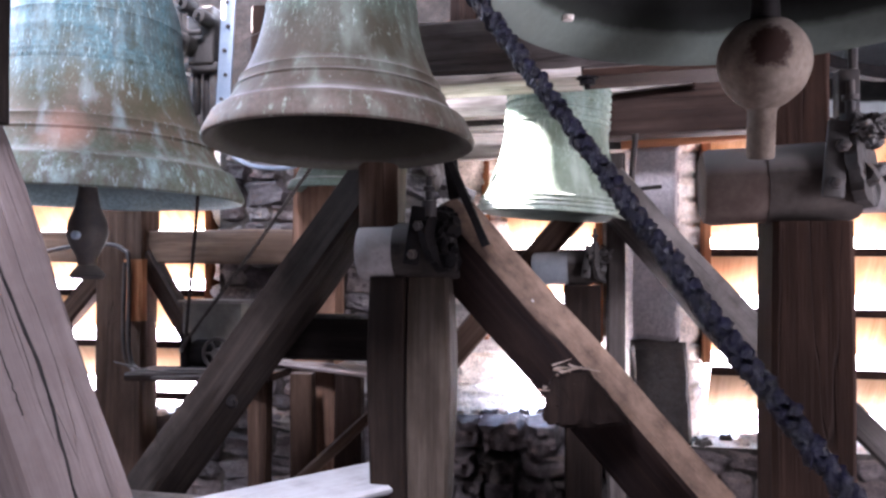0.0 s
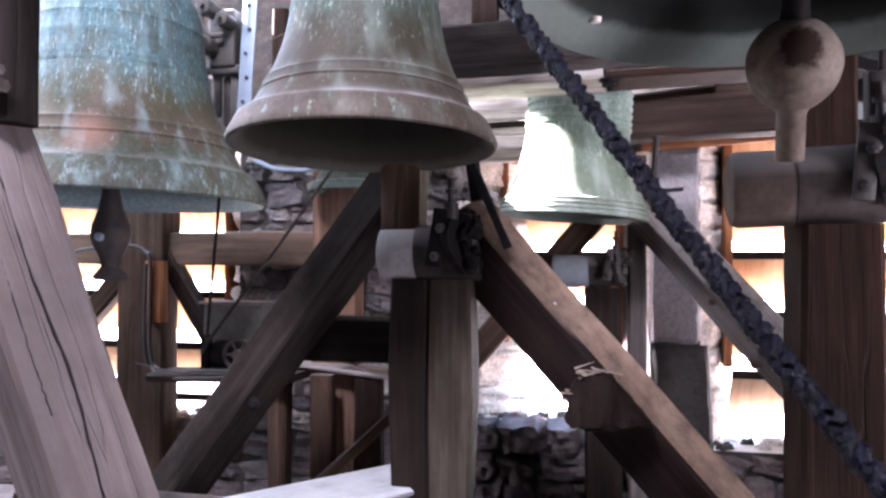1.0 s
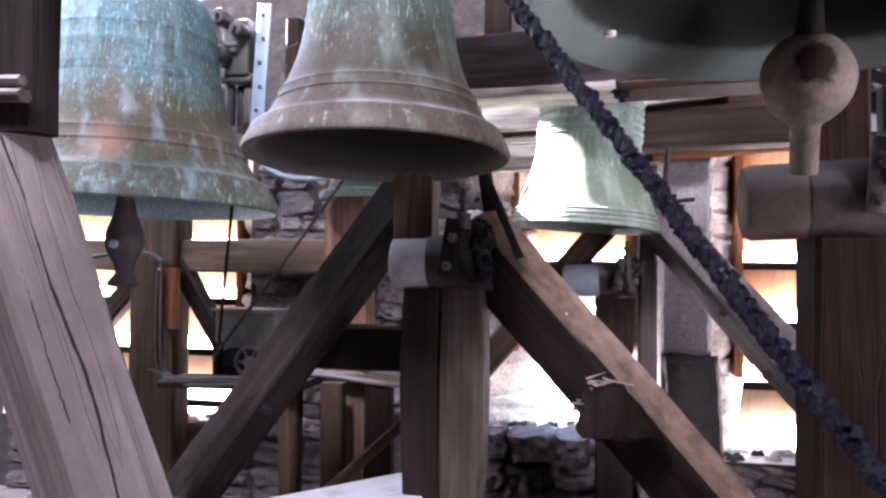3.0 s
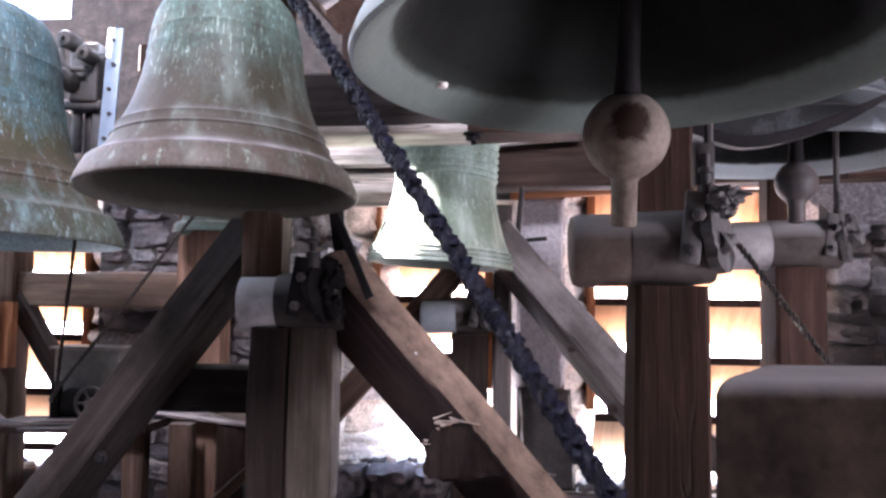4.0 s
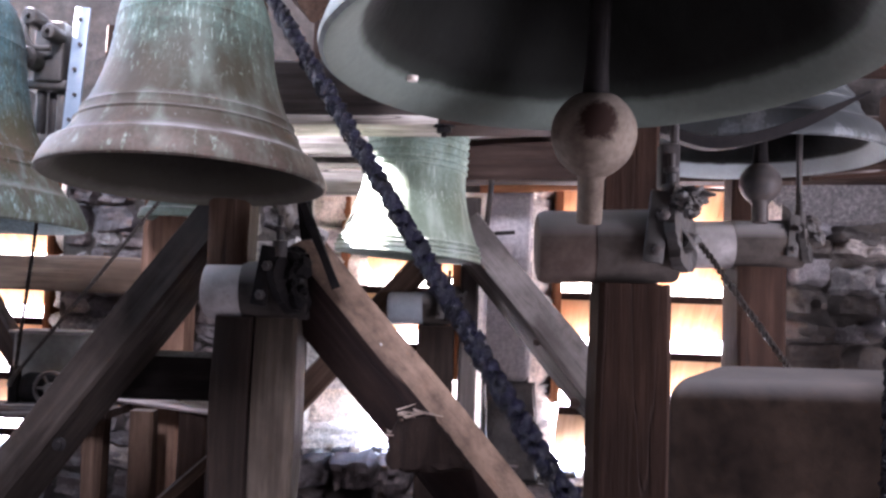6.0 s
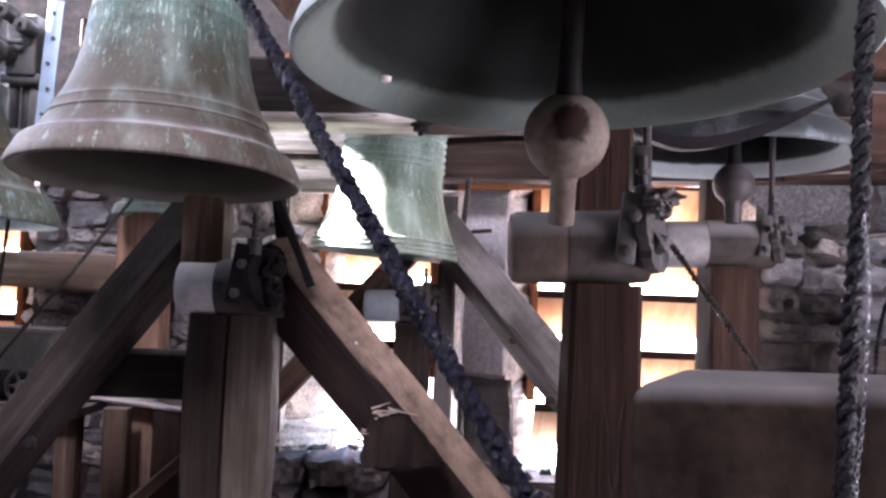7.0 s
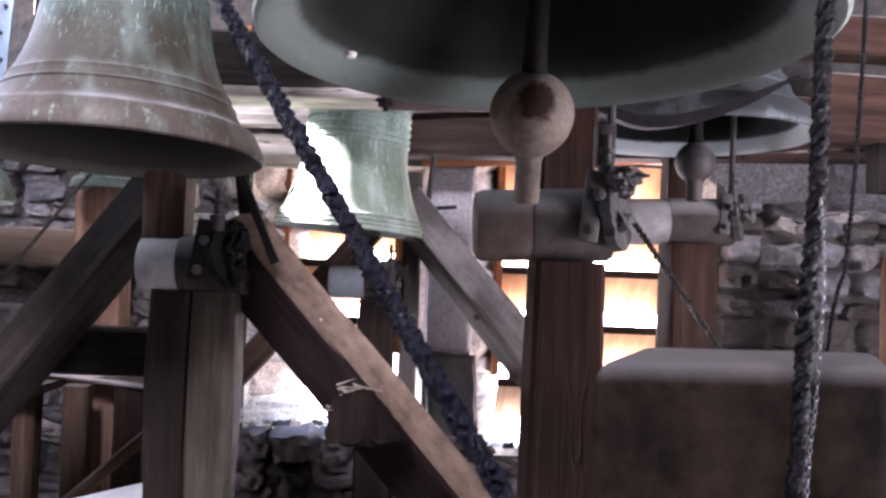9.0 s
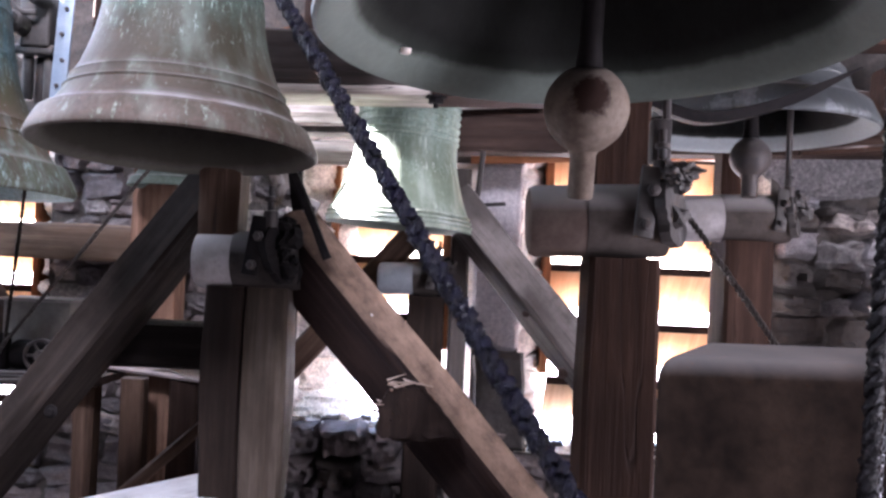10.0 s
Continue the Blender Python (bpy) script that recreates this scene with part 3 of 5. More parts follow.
south = side_louvre("added_window_6", -0.9, -1.3, 1.3, 5.8, 7.6, 35)
south.matrix_world = pose(-0.9, -2.72, 5.8, 0, 0, -90)
side_louvre("added_window_5", 4.7, 0.25, 2.05, 0.6, 2.4, 35)
louvre("window_1", WIN["window_1"], 0.37, 0.675)
louvre("window_2", WIN["window_2"], 0.37, 0.963)
louvre("window_3", WIN["window_3"], 0.37, 0.593)


# ---------------------------------------------------------------- bells
def bell(label, centre, radius, tilt, material, height=1.0, headstock=2.6, outline=None, inside=BR_IN, group="bells of the chime", ridges=()):
    a, b = tilt
    root = empty("bell", pose(*centre, math.degrees(math.atan(b)), -math.degrees(math.atan(a)), 0), label, "bell", group)
    bpy.context.view_layer.update()
    H = 2 * radius * height
    outer = [(0.985, 0.0), (1.0, 0.006), (1.003, 0.016), (0.985, 0.04), (0.955, 0.07), (0.932, 0.094), (0.918, 0.1), (0.872, 0.108), (0.845, 0.122), (0.80, 0.158),
             (0.782, 0.176), (0.786, 0.184), (0.765, 0.194), (0.748, 0.214), (0.75, 0.224), (0.728, 0.234), (0.69, 0.268), (0.655, 0.31), (0.622, 0.36), (0.598, 0.41),
             (0.578, 0.46), (0.565, 0.505), (0.569, 0.511), (0.563, 0.52), (0.553, 0.565), (0.557, 0.572), (0.549, 0.58), (0.536, 0.62), (0.515, 0.66), (0.48, 0.70), (0.42, 0.735),
             (0.33, 0.76), (0.2, 0.775), (0.0, 0.78)]
    inner = [(0.0, 0.73), (0.2, 0.725), (0.35, 0.70), (0.41, 0.66), (0.45, 0.58), (0.48, 0.50), (0.52, 0.41), (0.57, 0.32), (0.63, 0.24), (0.70, 0.17), (0.78, 0.10),
             (0.86, 0.048), (0.93, 0.014), (0.97, 0.002), (0.985, 0.0)]
    if outline:
        outer = outline
        inner = [(r - 0.06 if r > 0.06 else 0.0, z - 0.05) for r, z in outline[:3:-1]] + [(0.86, 0.04), (0.93, 0.012), (0.985, 0.0)]
    for zr in ridges:
        low = max((p for p in outer if p[1] <= zr - 0.009), key=lambda p: p[1])
        high = min((p for p in outer if p[1] >= zr + 0.009), key=lambda p: p[1])
        rr = low[0] + (high[0] - low[0]) * (zr - low[1]) / (high[1] - low[1])
        outer = [p for p in outer if abs(p[1] - zr) > 0.009] + [(rr, zr - 0.009), (rr + 0.022, zr - 0.005), (rr + 0.022, zr + 0.005), (rr, zr + 0.009)]
        outer.sort(key=lambda p: p[1])
    part("body", lathe_bm([(r * radius, z * H) for r, z in outer], 112, 0.004, radius), material, root)
    part("interior", lathe_bm([(r * radius, z * H) for r, z in inner], 112, 0.004, radius), inside, root, "bell interior, shade painted in above a paler lip")
    crown = part("crown", box_bm(0.5 * radius, 0.22 * radius, 0.2 * H, 0.02), IRON, root, "iron crown straps")
    crown.location = (0, 0, 0.9 * H)
    if headstock:
        hs = part("headstock", timber_bm(0.24, 0.24, headstock * radius, 40 + radius), W_DARK, root, "dark timber headstock")
        hs.matrix_local = pose(-0.5 * headstock * radius, 0, 0.98 * H + 0.12, 0, 90, 0)
    return root


# a tall, straight-waisted outline
TALL = [(0.985, 0.0), (1.0, 0.008), (0.99, 0.03), (0.955, 0.08), (0.92, 0.125), (0.875, 0.18), (0.83, 0.24), (0.785, 0.31), (0.745, 0.38), (0.715, 0.45), (0.697, 0.52),
        (0.69, 0.58), (0.686, 0.7), (0.68, 0.86), (0.66, 0.92), (0.6, 0.97), (0.45, 1.01), (0.25, 1.03), (0.0, 1.035)]
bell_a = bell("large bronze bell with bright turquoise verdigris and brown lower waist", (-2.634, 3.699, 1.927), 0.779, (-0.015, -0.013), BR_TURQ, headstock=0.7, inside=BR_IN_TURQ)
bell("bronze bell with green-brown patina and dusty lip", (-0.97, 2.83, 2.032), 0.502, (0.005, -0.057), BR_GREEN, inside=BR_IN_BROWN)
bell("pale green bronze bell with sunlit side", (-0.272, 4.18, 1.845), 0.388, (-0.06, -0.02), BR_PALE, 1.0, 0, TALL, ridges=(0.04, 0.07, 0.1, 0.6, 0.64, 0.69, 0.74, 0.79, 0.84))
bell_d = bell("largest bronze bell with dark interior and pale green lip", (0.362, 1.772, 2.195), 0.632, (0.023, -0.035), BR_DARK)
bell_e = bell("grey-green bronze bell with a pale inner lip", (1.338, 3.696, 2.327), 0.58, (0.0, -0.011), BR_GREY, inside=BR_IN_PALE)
bell("small green bronze bell hanging behind the others", (-1.56, 4.42, 2.025), 0.26, (0, 0), BR_MOSS, headstock=0)

# unreadable cast lettering round the turquoise bell, as plain raised bars
bm = bmesh.new()
rnd = random.Random(11)
for row in range(4):
    for k in range(110):
        if rnd.random() < 0.12:
            continue
        z = 0.779 * 2 * (0.415 + 0.018 * row)
        r = 0.779 * (0.597 - 0.009 * row)
        g = bmesh.ops.create_cube(bm, size=1)["verts"]
        bmesh.ops.scale(bm, vec=(0.006, 0.018 + rnd.random() * 0.006, 0.017), verts=g)
        bmesh.ops.transform(bm, matrix=pose(0, 0, 0, 0, 0, k * 360 / 110) @ pose(r, 0, z), verts=g)
tagged(part("inscription", bm, BR_TURQ, bell_a, "rows of worn raised lettering", False), kind="stuff")


def smooth_profile(points, n=5):
    """A finer (r, z) outline through the given one."""
    out = spline([(a, 0, b) for a, b in points], n)
    return [(max(p.x, 0.0), p.z) for p in out[:-1]] + [points[-1]]


def ball_clapper(owner, top, ball, r, tail_end, tail_r, material, shaft_r):
    """Iron clapper: shaft, ball and tail, turned about its own axis."""
    root = empty("clapper", Matrix.Translation(ball), "", "")
    root.parent = owner
    bpy.context.view_layer.update()
    root.matrix_world = axis_pose(ball, top)
    bpy.context.view_layer.update()
    up = (Vector(top) - Vector(ball)).length
    down = (Vector(tail_end) - Vector(ball)).length
    part("ball", lathe_bm(smooth_profile([(0, -r * 1.0), (r * 0.3, -r * 0.98), (r * 0.55, -r * 0.84), (r * 0.82, -r * 0.56), (r * 0.97, -r * 0.2), (r * 1.0, r * 0.08), (r * 0.93, r * 0.4),
                           (r * 0.72, r * 0.72), (r * 0.42, r * 0.95), (0, r)]), 64, 0.03, r), material, root, "worn dusty ball")
    part("shaft", lathe_bm([(0, 0), (shaft_r * 1.3, 0.01), (shaft_r * 1.2, r), (shaft_r, r * 1.6), (shaft_r * 0.85, up), (0, up)], 20), IRON_BLACK, root)
    part("tail", lathe_bm([(0, -down), (tail_r * 0.92, -down), (tail_r, -down + 0.006), (tail_r, -r * 1.06), (tail_r * 1.2, -r * 0.94), (tail_r * 1.3, -r * 0.85), (0, -r * 0.5)], 24, 0.01), material, root)
    return root


ball_clapper(bell_d, (0.40, 1.95, 3.0), (0.400, 2.15, 2.112), 0.115, (0.411, 2.16, 1.87), 0.036, IRON_BALL, 0.03)
ball_clapper(bell_e, (1.39, 3.70, 3.0), (1.373, 3.65, 2.21), 0.092, (1.379, 3.66, 2.03), 0.036, IRON, 0.03)

# clapper of the turquoise bell: long pear with a bolt and a foot
cl = empty("clapper", pose(-2.58, 3.6, 1.535), "", "")
cl.parent = bell_a
bpy.context.view_layer.update()
cl.matrix_world = pose(-2.58, 3.6, 1.535)
bpy.context.view_layer.update()
part("ball", lathe_bm([(0, -0.02), (0.075, -0.02), (0.085, 0.0), (0.07, 0.02), (0.045, 0.05), (0.05, 0.09), (0.085, 0.16), (0.1, 0.21), (0.092, 0.27), (0.06, 0.35), (0.045, 0.43),
                       (0.04, 0.6), (0.04, 1.1), (0, 1.1)], 32, 0.01), IRON, cl, "black pear-shaped clapper head")
bolt = part("bolt", lathe_bm([(0, 0.0), (0.022, 0.0), (0.022, 0.02), (0.016, 0.028), (0, 0.03)], 12), STEEL_BLUE, cl, "bright steel bolt")
bolt.matrix_local = pose(0.01, -0.095, 0.2, 90)

# pale plug on the inner lip of the largest bell
plug = part("plug", lathe_bm([(0, -0.012), (0.014, -0.008), (0.016, 0.004), (0, 0.006)], 14), WHITE_BIT, bell_d, "pale round plug")
plug.matrix_world = pose(-0.092, 2.065, 2.235)


# ---------------------------------------------------------------- timber frame
def splintered_block(at):
    """A broken-off timber stub against the strut, its upper end torn into splinters."""
    root = empty("timber_block", pose(*at), "dark broken timber stub with a splintered pale end", "timber")
    bpy.context.view_layer.update()
    edge = [(-0.155, -0.02), (-0.135, 0.09), (-0.1, 0.165), (-0.02, 0.17), (0.02, 0.16), (0.1, 0.07), (0.185, -0.035), (0.06, -0.055), (-0.06, -0.06), (-0.12, -0.05)]
    fine = [Vector((a[0], 0, a[1])).lerp(Vector((b[0], 0, b[1])), k / 6) for a, b in zip(edge, edge[1:] + edge[:1]) for k in range(6)]
    bm = bmesh.new()
    rings = []
    for layer, (y, k) in enumerate(((0.13, 1.0), (0.0, 1.0), (-0.012, 0.95), (-0.02, 0.7), (-0.022, 0.35))):
        ring = []
        for p in fine:
            torn = 0.022 if p.x < -0.09 or p.z > 0.15 else 0.006
            n = noise.noise(Vector((p.x * 60, y * 25, p.z * 60))) * torn
            ring.append(bm.verts.new((p.x * k + n, y + 0.02 * noise.noise(Vector((p.x * 14 * k, layer, p.z * 14 * k))), p.z * k + n * 0.7)))
        rings.append(ring)
    for r0, r1 in zip(rings, rings[1:]):
        for q in range(len(fine)):
            bm.faces.new((r0[q], r0[(q + 1) % len(fine)], r1[(q + 1) % len(fine)], r1[q]))
    bm.faces.new(rings[-1])
    bmesh.ops.recalc_face_normals(bm, faces=bm.faces)
    part("block", bm, W_TORN, root)
    rnd = random.Random(4)
    for k in range(20):
        top = k < 13
        bm = timber_bm(rnd.uniform(0.006, 0.014), rnd.uniform(0.006, 0.016), rnd.uniform(0.05, 0.12), k + 60, 0.003, 0.012, 0.002, 0.7, 5)
        o = part("splinter", bm, W_SPLINTER if k % 4 else W_TORN, root)
        if top:
            o.matrix_local = pose(rnd.uniform(-0.13, -0.02), rnd.uniform(-0.03, 0.06), rnd.uniform(0.145, 0.185), rnd.uniform(-15, 15), rnd.uniform(70, 105), 0)
        else:
            o.matrix_local = pose(rnd.uniform(-0.19, -0.15), rnd.uniform(-0.03, 0.05), rnd.uniform(-0.03, 0.1), rnd.uniform(-15, 15), rnd.uniform(65, 110), 0)
    return root


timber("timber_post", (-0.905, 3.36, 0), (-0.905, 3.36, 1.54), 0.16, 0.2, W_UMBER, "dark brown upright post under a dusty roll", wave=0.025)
timber("timber_post", (-0.955, 3.36, 1.72), (-0.955, 3.36, 3.2), 0.17, 0.16, W_BROWN, "brown upright post rising behind a roll")
timber("timber_post", (-0.735, 3.36, 0), (-0.735, 3.36, 1.54), 0.18, 0.18, W_POST, "grey-brown wavy upright post beside a darker one", wave=0.03)
timber("diagonal_strut", (0.795, 3.393, 0.092), (-0.726, 3.44, 1.803), 0.265, 0.22, W_STRUT, "brown diagonal strut, dust and painted light along its upper face", -30.5)
timber("diagonal_strut", (-2.487, 3.411, 0.0), (-1.0, 3.45, 1.985), 0.2, 0.2, W_DEEP, "dark diagonal strut with worn arris", -25)
splintered_block((-0.09, 3.17, 1.012))
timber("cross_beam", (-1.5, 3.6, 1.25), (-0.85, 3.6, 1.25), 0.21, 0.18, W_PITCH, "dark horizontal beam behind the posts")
timber("timber_post", (0.548, 2.38, 0), (0.548, 2.38, 1.715), 0.208, 0.2, W_RED, "red-brown upright post carrying a thick roll")
timber("timber_post", (0.62, 2.85, 0), (0.62, 2.85, 3.4), 0.2, 0.2, W_RED, "red-brown tall post behind the large clapper")
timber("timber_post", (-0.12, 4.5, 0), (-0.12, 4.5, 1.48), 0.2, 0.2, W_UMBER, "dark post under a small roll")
timber("timber_post", (0.06, 4.52, 0), (0.06, 4.52, 2.2), 0.1, 0.2, W_GREY, "grey-brown post with split arris")
timber("diagonal_strut", (0.95, 4.2, 0.92), (0.0, 4.4, 2.02), 0.2, 0.22, W_GREY, "grey weathered diagonal strut, round-backed", 20)
timber("diagonal_strut", (-1.15, 4.62, 0.75), (0.02, 4.62, 2.1), 0.15, 0.15, W_BROWN, "brown diagonal strut before the far opening")
timber("timber_post", (1.53, 4.35, 0), (1.53, 4.35, 2.34), 0.17, 0.16, W_RED, "red-brown post behind a roll")
timber("timber_post", (1.41, 3.8, 0), (1.41, 3.8, 1.835), 0.22, 0.2, W_RED, "red-brown post carrying a roll beside a window")
timber("cross_beam", (-0.15, 4.75, 2.505), (4.4, 4.75, 2.65), 0.38, 0.22, W_DARK, "dark horizontal beam under the bells")
timber("cross_beam", (-1.48, 3.75, 2.595), (0.85, 3.70, 2.61), 0.25, 0.28, W_SMOKE, "brown beam above a pale board")
timber("pale_board", (-1.2, 3.745, 2.438), (-0.1, 3.725, 2.45), 0.045, 0.30, W_WHITISH, "split pale board under a beam", category="board", chamfer=0.006, wave=0.03, rough=0.02)
timber("brown_board", (-0.09, 3.725, 2.452), (0.75, 3.70, 2.466), 0.04, 0.28, W_RED, "red-brown board under a beam", category="board", chamfer=0.006, wave=0.02)
timber("timber_post", (-1.72, 4.62, 0), (-1.72, 4.62, 2.3), 0.27, 0.2, W_WARM, "reddish brown post before the far pier")
timber("cross_beam", (-4.9, 4.85, 1.70), (-1.88, 4.85, 1.70), 0.22, 0.18, W_BAR, "pale brown horizontal beam across the window", wave=0.025)
timber("timber_post", (-3.15, 4.82, 0), (-3.15, 4.82, 2.4), 0.35, 0.2, W_BROWN, "brown upright post before the louvred window")
timber("timber_block", (-3.0, 4.68, 1.22), (-3.0, 4.68, 1.62), 0.13, 0.08, W_ORANGE, "orange-brown block nailed to a post")
timber("diagonal_strut", (-2.55, 4.8, 0.95), (-3.0, 4.8, 1.65), 0.12, 0.12, W_DARK, "dark short brace before a window")
timber("diagonal_strut", (-3.85, 4.8, 0.95), (-3.25, 4.8, 1.6), 0.14, 0.12, W_BROWN, "brown short brace before a window")
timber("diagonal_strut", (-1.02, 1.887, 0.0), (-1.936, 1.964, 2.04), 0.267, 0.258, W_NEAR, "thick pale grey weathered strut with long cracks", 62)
timber("timber_post", (-1.84, 1.95, 2.0), (-1.84, 1.95, 3.4), 0.3, 0.12, W_PITCH, "dark post standing on the pale strut")
timber("cross_beam", (2.0, 3.75, 2.52), (4.4, 3.75, 2.46), 0.3, 0.2, W_RED, "red-brown beam across the chamber")
timber("timber_post", (2.73, 4.2, 0), (2.71, 4.2, 1.82), 0.16, 0.16, W_WARM, "warm brown post before the stone wall")


# ---------------------------------------------------------------- rolls on the posts
def roll(left, right, r, cap, label, end=None, wrap=None):
    """A thick horizontal roll on a post: dusty bare end, darker wrap, iron straps and bolts."""
    root = empty("wooden_roll", axis_pose(left, right), label, "roll", "dusty rolls on posts")
    bpy.context.view_layer.update()
    length = (Vector(right) - Vector(left)).length
    e = 0.18 * r
    part("end", lathe_bm([(0, 0), (r - e * 1.4, 0.0), (r - e * 0.4, e * 0.35), (r, e * 1.3), (r, cap), (0, cap)], 48, 0.012, r), end or ROLL_END, root, "pale dusty end")
    part("wrap", lathe_bm([(0, cap), (r * 1.02, cap), (r * 1.025, cap + 0.01), (r * 1.02, length), (r * 0.98, length + 0.01), (0, length + 0.012)], 48, 0.015, r + 3), wrap or SLEEVE, root, "darker grey wrap")
    return root


def clamp_iron(at, r, label, spike=True, metal=None):
    """Iron clamp on a roll's end: bolted plate in front, ragged greasy disc, stud with nuts above."""
    root = empty("iron_clamp", Matrix.Translation(at), label, "clamp", "iron clamps on the rolls")
    bpy.context.view_layer.update()
    p = part("plate", box_bm(0.5 * r, 0.14 * r, 1.9 * r, 0.05 * r), metal or CAST, root)
    p.matrix_local = pose(-0.75 * r, -1.02 * r, 0.25 * r, -8, 7, 0)
    for dx, dz in ((-0.62, 0.55), (-0.8, -0.35)):
        b = part("bolt", lathe_bm([(0, 0), (0.17 * r, 0), (0.17 * r, 0.14 * r), (0.1 * r, 0.18 * r), (0.1 * r, 0.3 * r), (0, 0.32 * r)], 6), IRON, root)
        b.matrix_local = pose(dx * r, -1.08 * r, dz * r, 90, 0, 0)
    bm = bmesh.new()
    n = 44
    rims = []
    for side in (-1, 1):
        c = bm.verts.new((0.12 * r * side, 0, 0))
        ring = []
        for k in range(n):
            a = 2 * math.pi * k / n
            rad = 1.05 * r * (1 + 0.16 * noise.noise(Vector((math.cos(a) * 2.5, math.sin(a) * 2.5, r * 50))) + 0.07 * noise.noise(Vector((math.cos(a) * 9, math.sin(a) * 9, r * 90))))
            ring.append(bm.verts.new((0.14 * r * side + 0.06 * r * noise.noise(Vector((k * 0.9, side, 3))), rad * math.cos(a), rad * math.sin(a))))
        for k in range(n):
            bm.faces.new((c, ring[k], ring[(k + 1) % n]))
        rims.append(ring)
    for k in range(n):
        bm.faces.new((rims[0][k], rims[0][(k + 1) % n], rims[1][(k + 1) % n], rims[1][k]))
    bmesh.ops.recalc_face_normals(bm, faces=bm.faces)
    d = part("disc", bm, metal or CAST, root, "ragged greasy iron disc", False)
    d.matrix_local = pose(0.05 * r, -0.3 * r, 0.1 * r, 0, -8, -28)
    rnd = random.Random(int(r * 1000) + int(at[0] * 10))
    for k in range(7):
        s_ = r * rnd.uniform(0.16, 0.34)
        bm = bmesh.new()
        bmesh.ops.create_icosphere(bm, subdivisions=2, radius=s_)
        for v in bm.verts:
            v.co *= 1 + 0.7 * noise.noise(v.co * (1.3 / s_) + Vector((k * 5, r * 300, 0)))
        o = part("lug", bm, IRON_BLACK if metal else IRON if k % 2 else CAST, root, smooth=False)
        a = rnd.uniform(-0.6, 2.2)
        o.location = (r * rnd.uniform(0.05, 0.45), -r * 0.9 * math.cos(a) * 0.8, r * math.sin(a) * 1.0)
    if spike:
        bm = bmesh.new()
        bmesh.ops.create_icosphere(bm, subdivisions=4, radius=0.3 * r)
        for v in bm.verts:
            d = v.co.normalized()
            v.co *= 1 + 0.9 * max(0.0, noise.noise(d * 2.6 + Vector((3, 1, 7)))) + 0.35 * noise.noise(d * 7)
            v.co.x *= 1.25
        o = part("spike", bm, CAST, root, "ragged lump of dried grease", False)
        o.matrix_local = pose(0.0 * r, -1.05 * r, 0.98 * r)
        for k in range(3):
            o = part("spike", lathe_bm([(0, 0), (0.13 * r, 0.02 * r), (0.1 * r, 0.25 * r), (0.015 * r, 0.5 * r), (0, 0.5 * r)], 7, 0.3), CAST, root)
            o.matrix_local = pose(0.22 * r, -1.05 * r, (0.95 + 0.1 * k) * r, 30 * (k - 1), 60 + 22 * k, 0)
    st = part("stud", lathe_bm([(0, 0), (0.24 * r, 0), (0.24 * r, 0.5 * r), (0.12 * r, 0.52 * r), (0.12 * r, 0.8 * r), (0.2 * r, 0.82 * r), (0.2 * r, 0.95 * r), (0.1 * r, 0.97 * r), (0.1 * r, 1.3 * r), (0, 1.3 * r)], 10), IRON, root, "threaded stud with nuts")
    st.matrix_local = pose(-0.35 * r, -0.75 * r, 0.85 * r)
    return root


roll((0.268, 2.38, 1.815), (0.668, 2.38, 1.83), 0.108, 0.17, "thick dusty grey roll resting on a red-brown post", ROLL_BROWN)
roll((-1.05, 3.34, 1.645), (-0.62, 3.34, 1.655), 0.121, 0.17, "dusty pale-ended roll on a dark post", None, SLEEVE_DARK)
roll((-0.40, 4.5, 1.565), (-0.02, 4.5, 1.58), 0.092, 0.2, "small pale blue-grey roll on a dark post, window light painted in", ROLL_PALE)
roll((1.085, 3.8, 1.932), (1.60, 3.8, 1.948), 0.112, 0.2, "pale dusty roll on a post by the stone wall")
clamp_iron((0.685, 2.38, 1.85), 0.112, "dusty iron clamp with bolts on the thickest roll")
clamp_iron((-0.665, 3.30, 1.68), 0.13, "black iron clamp with greasy lugs on a roll", False, IRON_BLACK)
clamp_iron((-0.02, 4.48, 1.585), 0.095, "small iron clamp with an oval plate on a roll", False)
clamp_iron((1.62, 3.8, 1.955), 0.105, "black iron clamp on a roll by the stone wall", False)


# ---------------------------------------------------------------- near block, ropes
bm = box_bm(0.44, 0.28, 1.57, 0.034, 6)
for v in bm.verts:
    v.co.x += v.co.y * 0.5
    v.co += Vector((noise.noise(v.co * 6), noise.noise(v.co * 6 + Vector((9, 0, 0))), noise.noise(v.co * 6 + Vector((0, 9, 0))))) * 0.005
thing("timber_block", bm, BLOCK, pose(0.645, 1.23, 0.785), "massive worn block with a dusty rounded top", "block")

strand_rope("rope", [(-1.0, 2.2, 3.23), (-0.434, 1.676, 2.4), (0.094, 1.172, 1.6), (0.72, 0.58, 0.65), (0.9, 0.5, 0.1)], 0.0148, 0.07, ROPE,
            "thick blue-black tarred rope slanting down", fuzz=750, seed=3)
strand_rope("rope", [(0.66, 0.98, 3.2), (0.627, 1.0, 2.071), (0.622, 1.0, 1.848), (0.609, 1.0, 1.554), (0.60, 1.0, 1.2), (0.58, 1.0, 0.02)], 0.0108, 0.065, ROPE_BLACK,
            "thick blue-black frayed rope hanging over a block", fuzz=750, seed=5)

strand_rope("thin_rope", [(0.735, 2.37, 1.865), (1.06, 2.48, 1.47), (1.4, 2.7, 1.08), (2.1, 3.1, 0.02)], 0.009, 0.04, ROPE_BROWN, "thin dark rope tied to a clamp", strands=2)
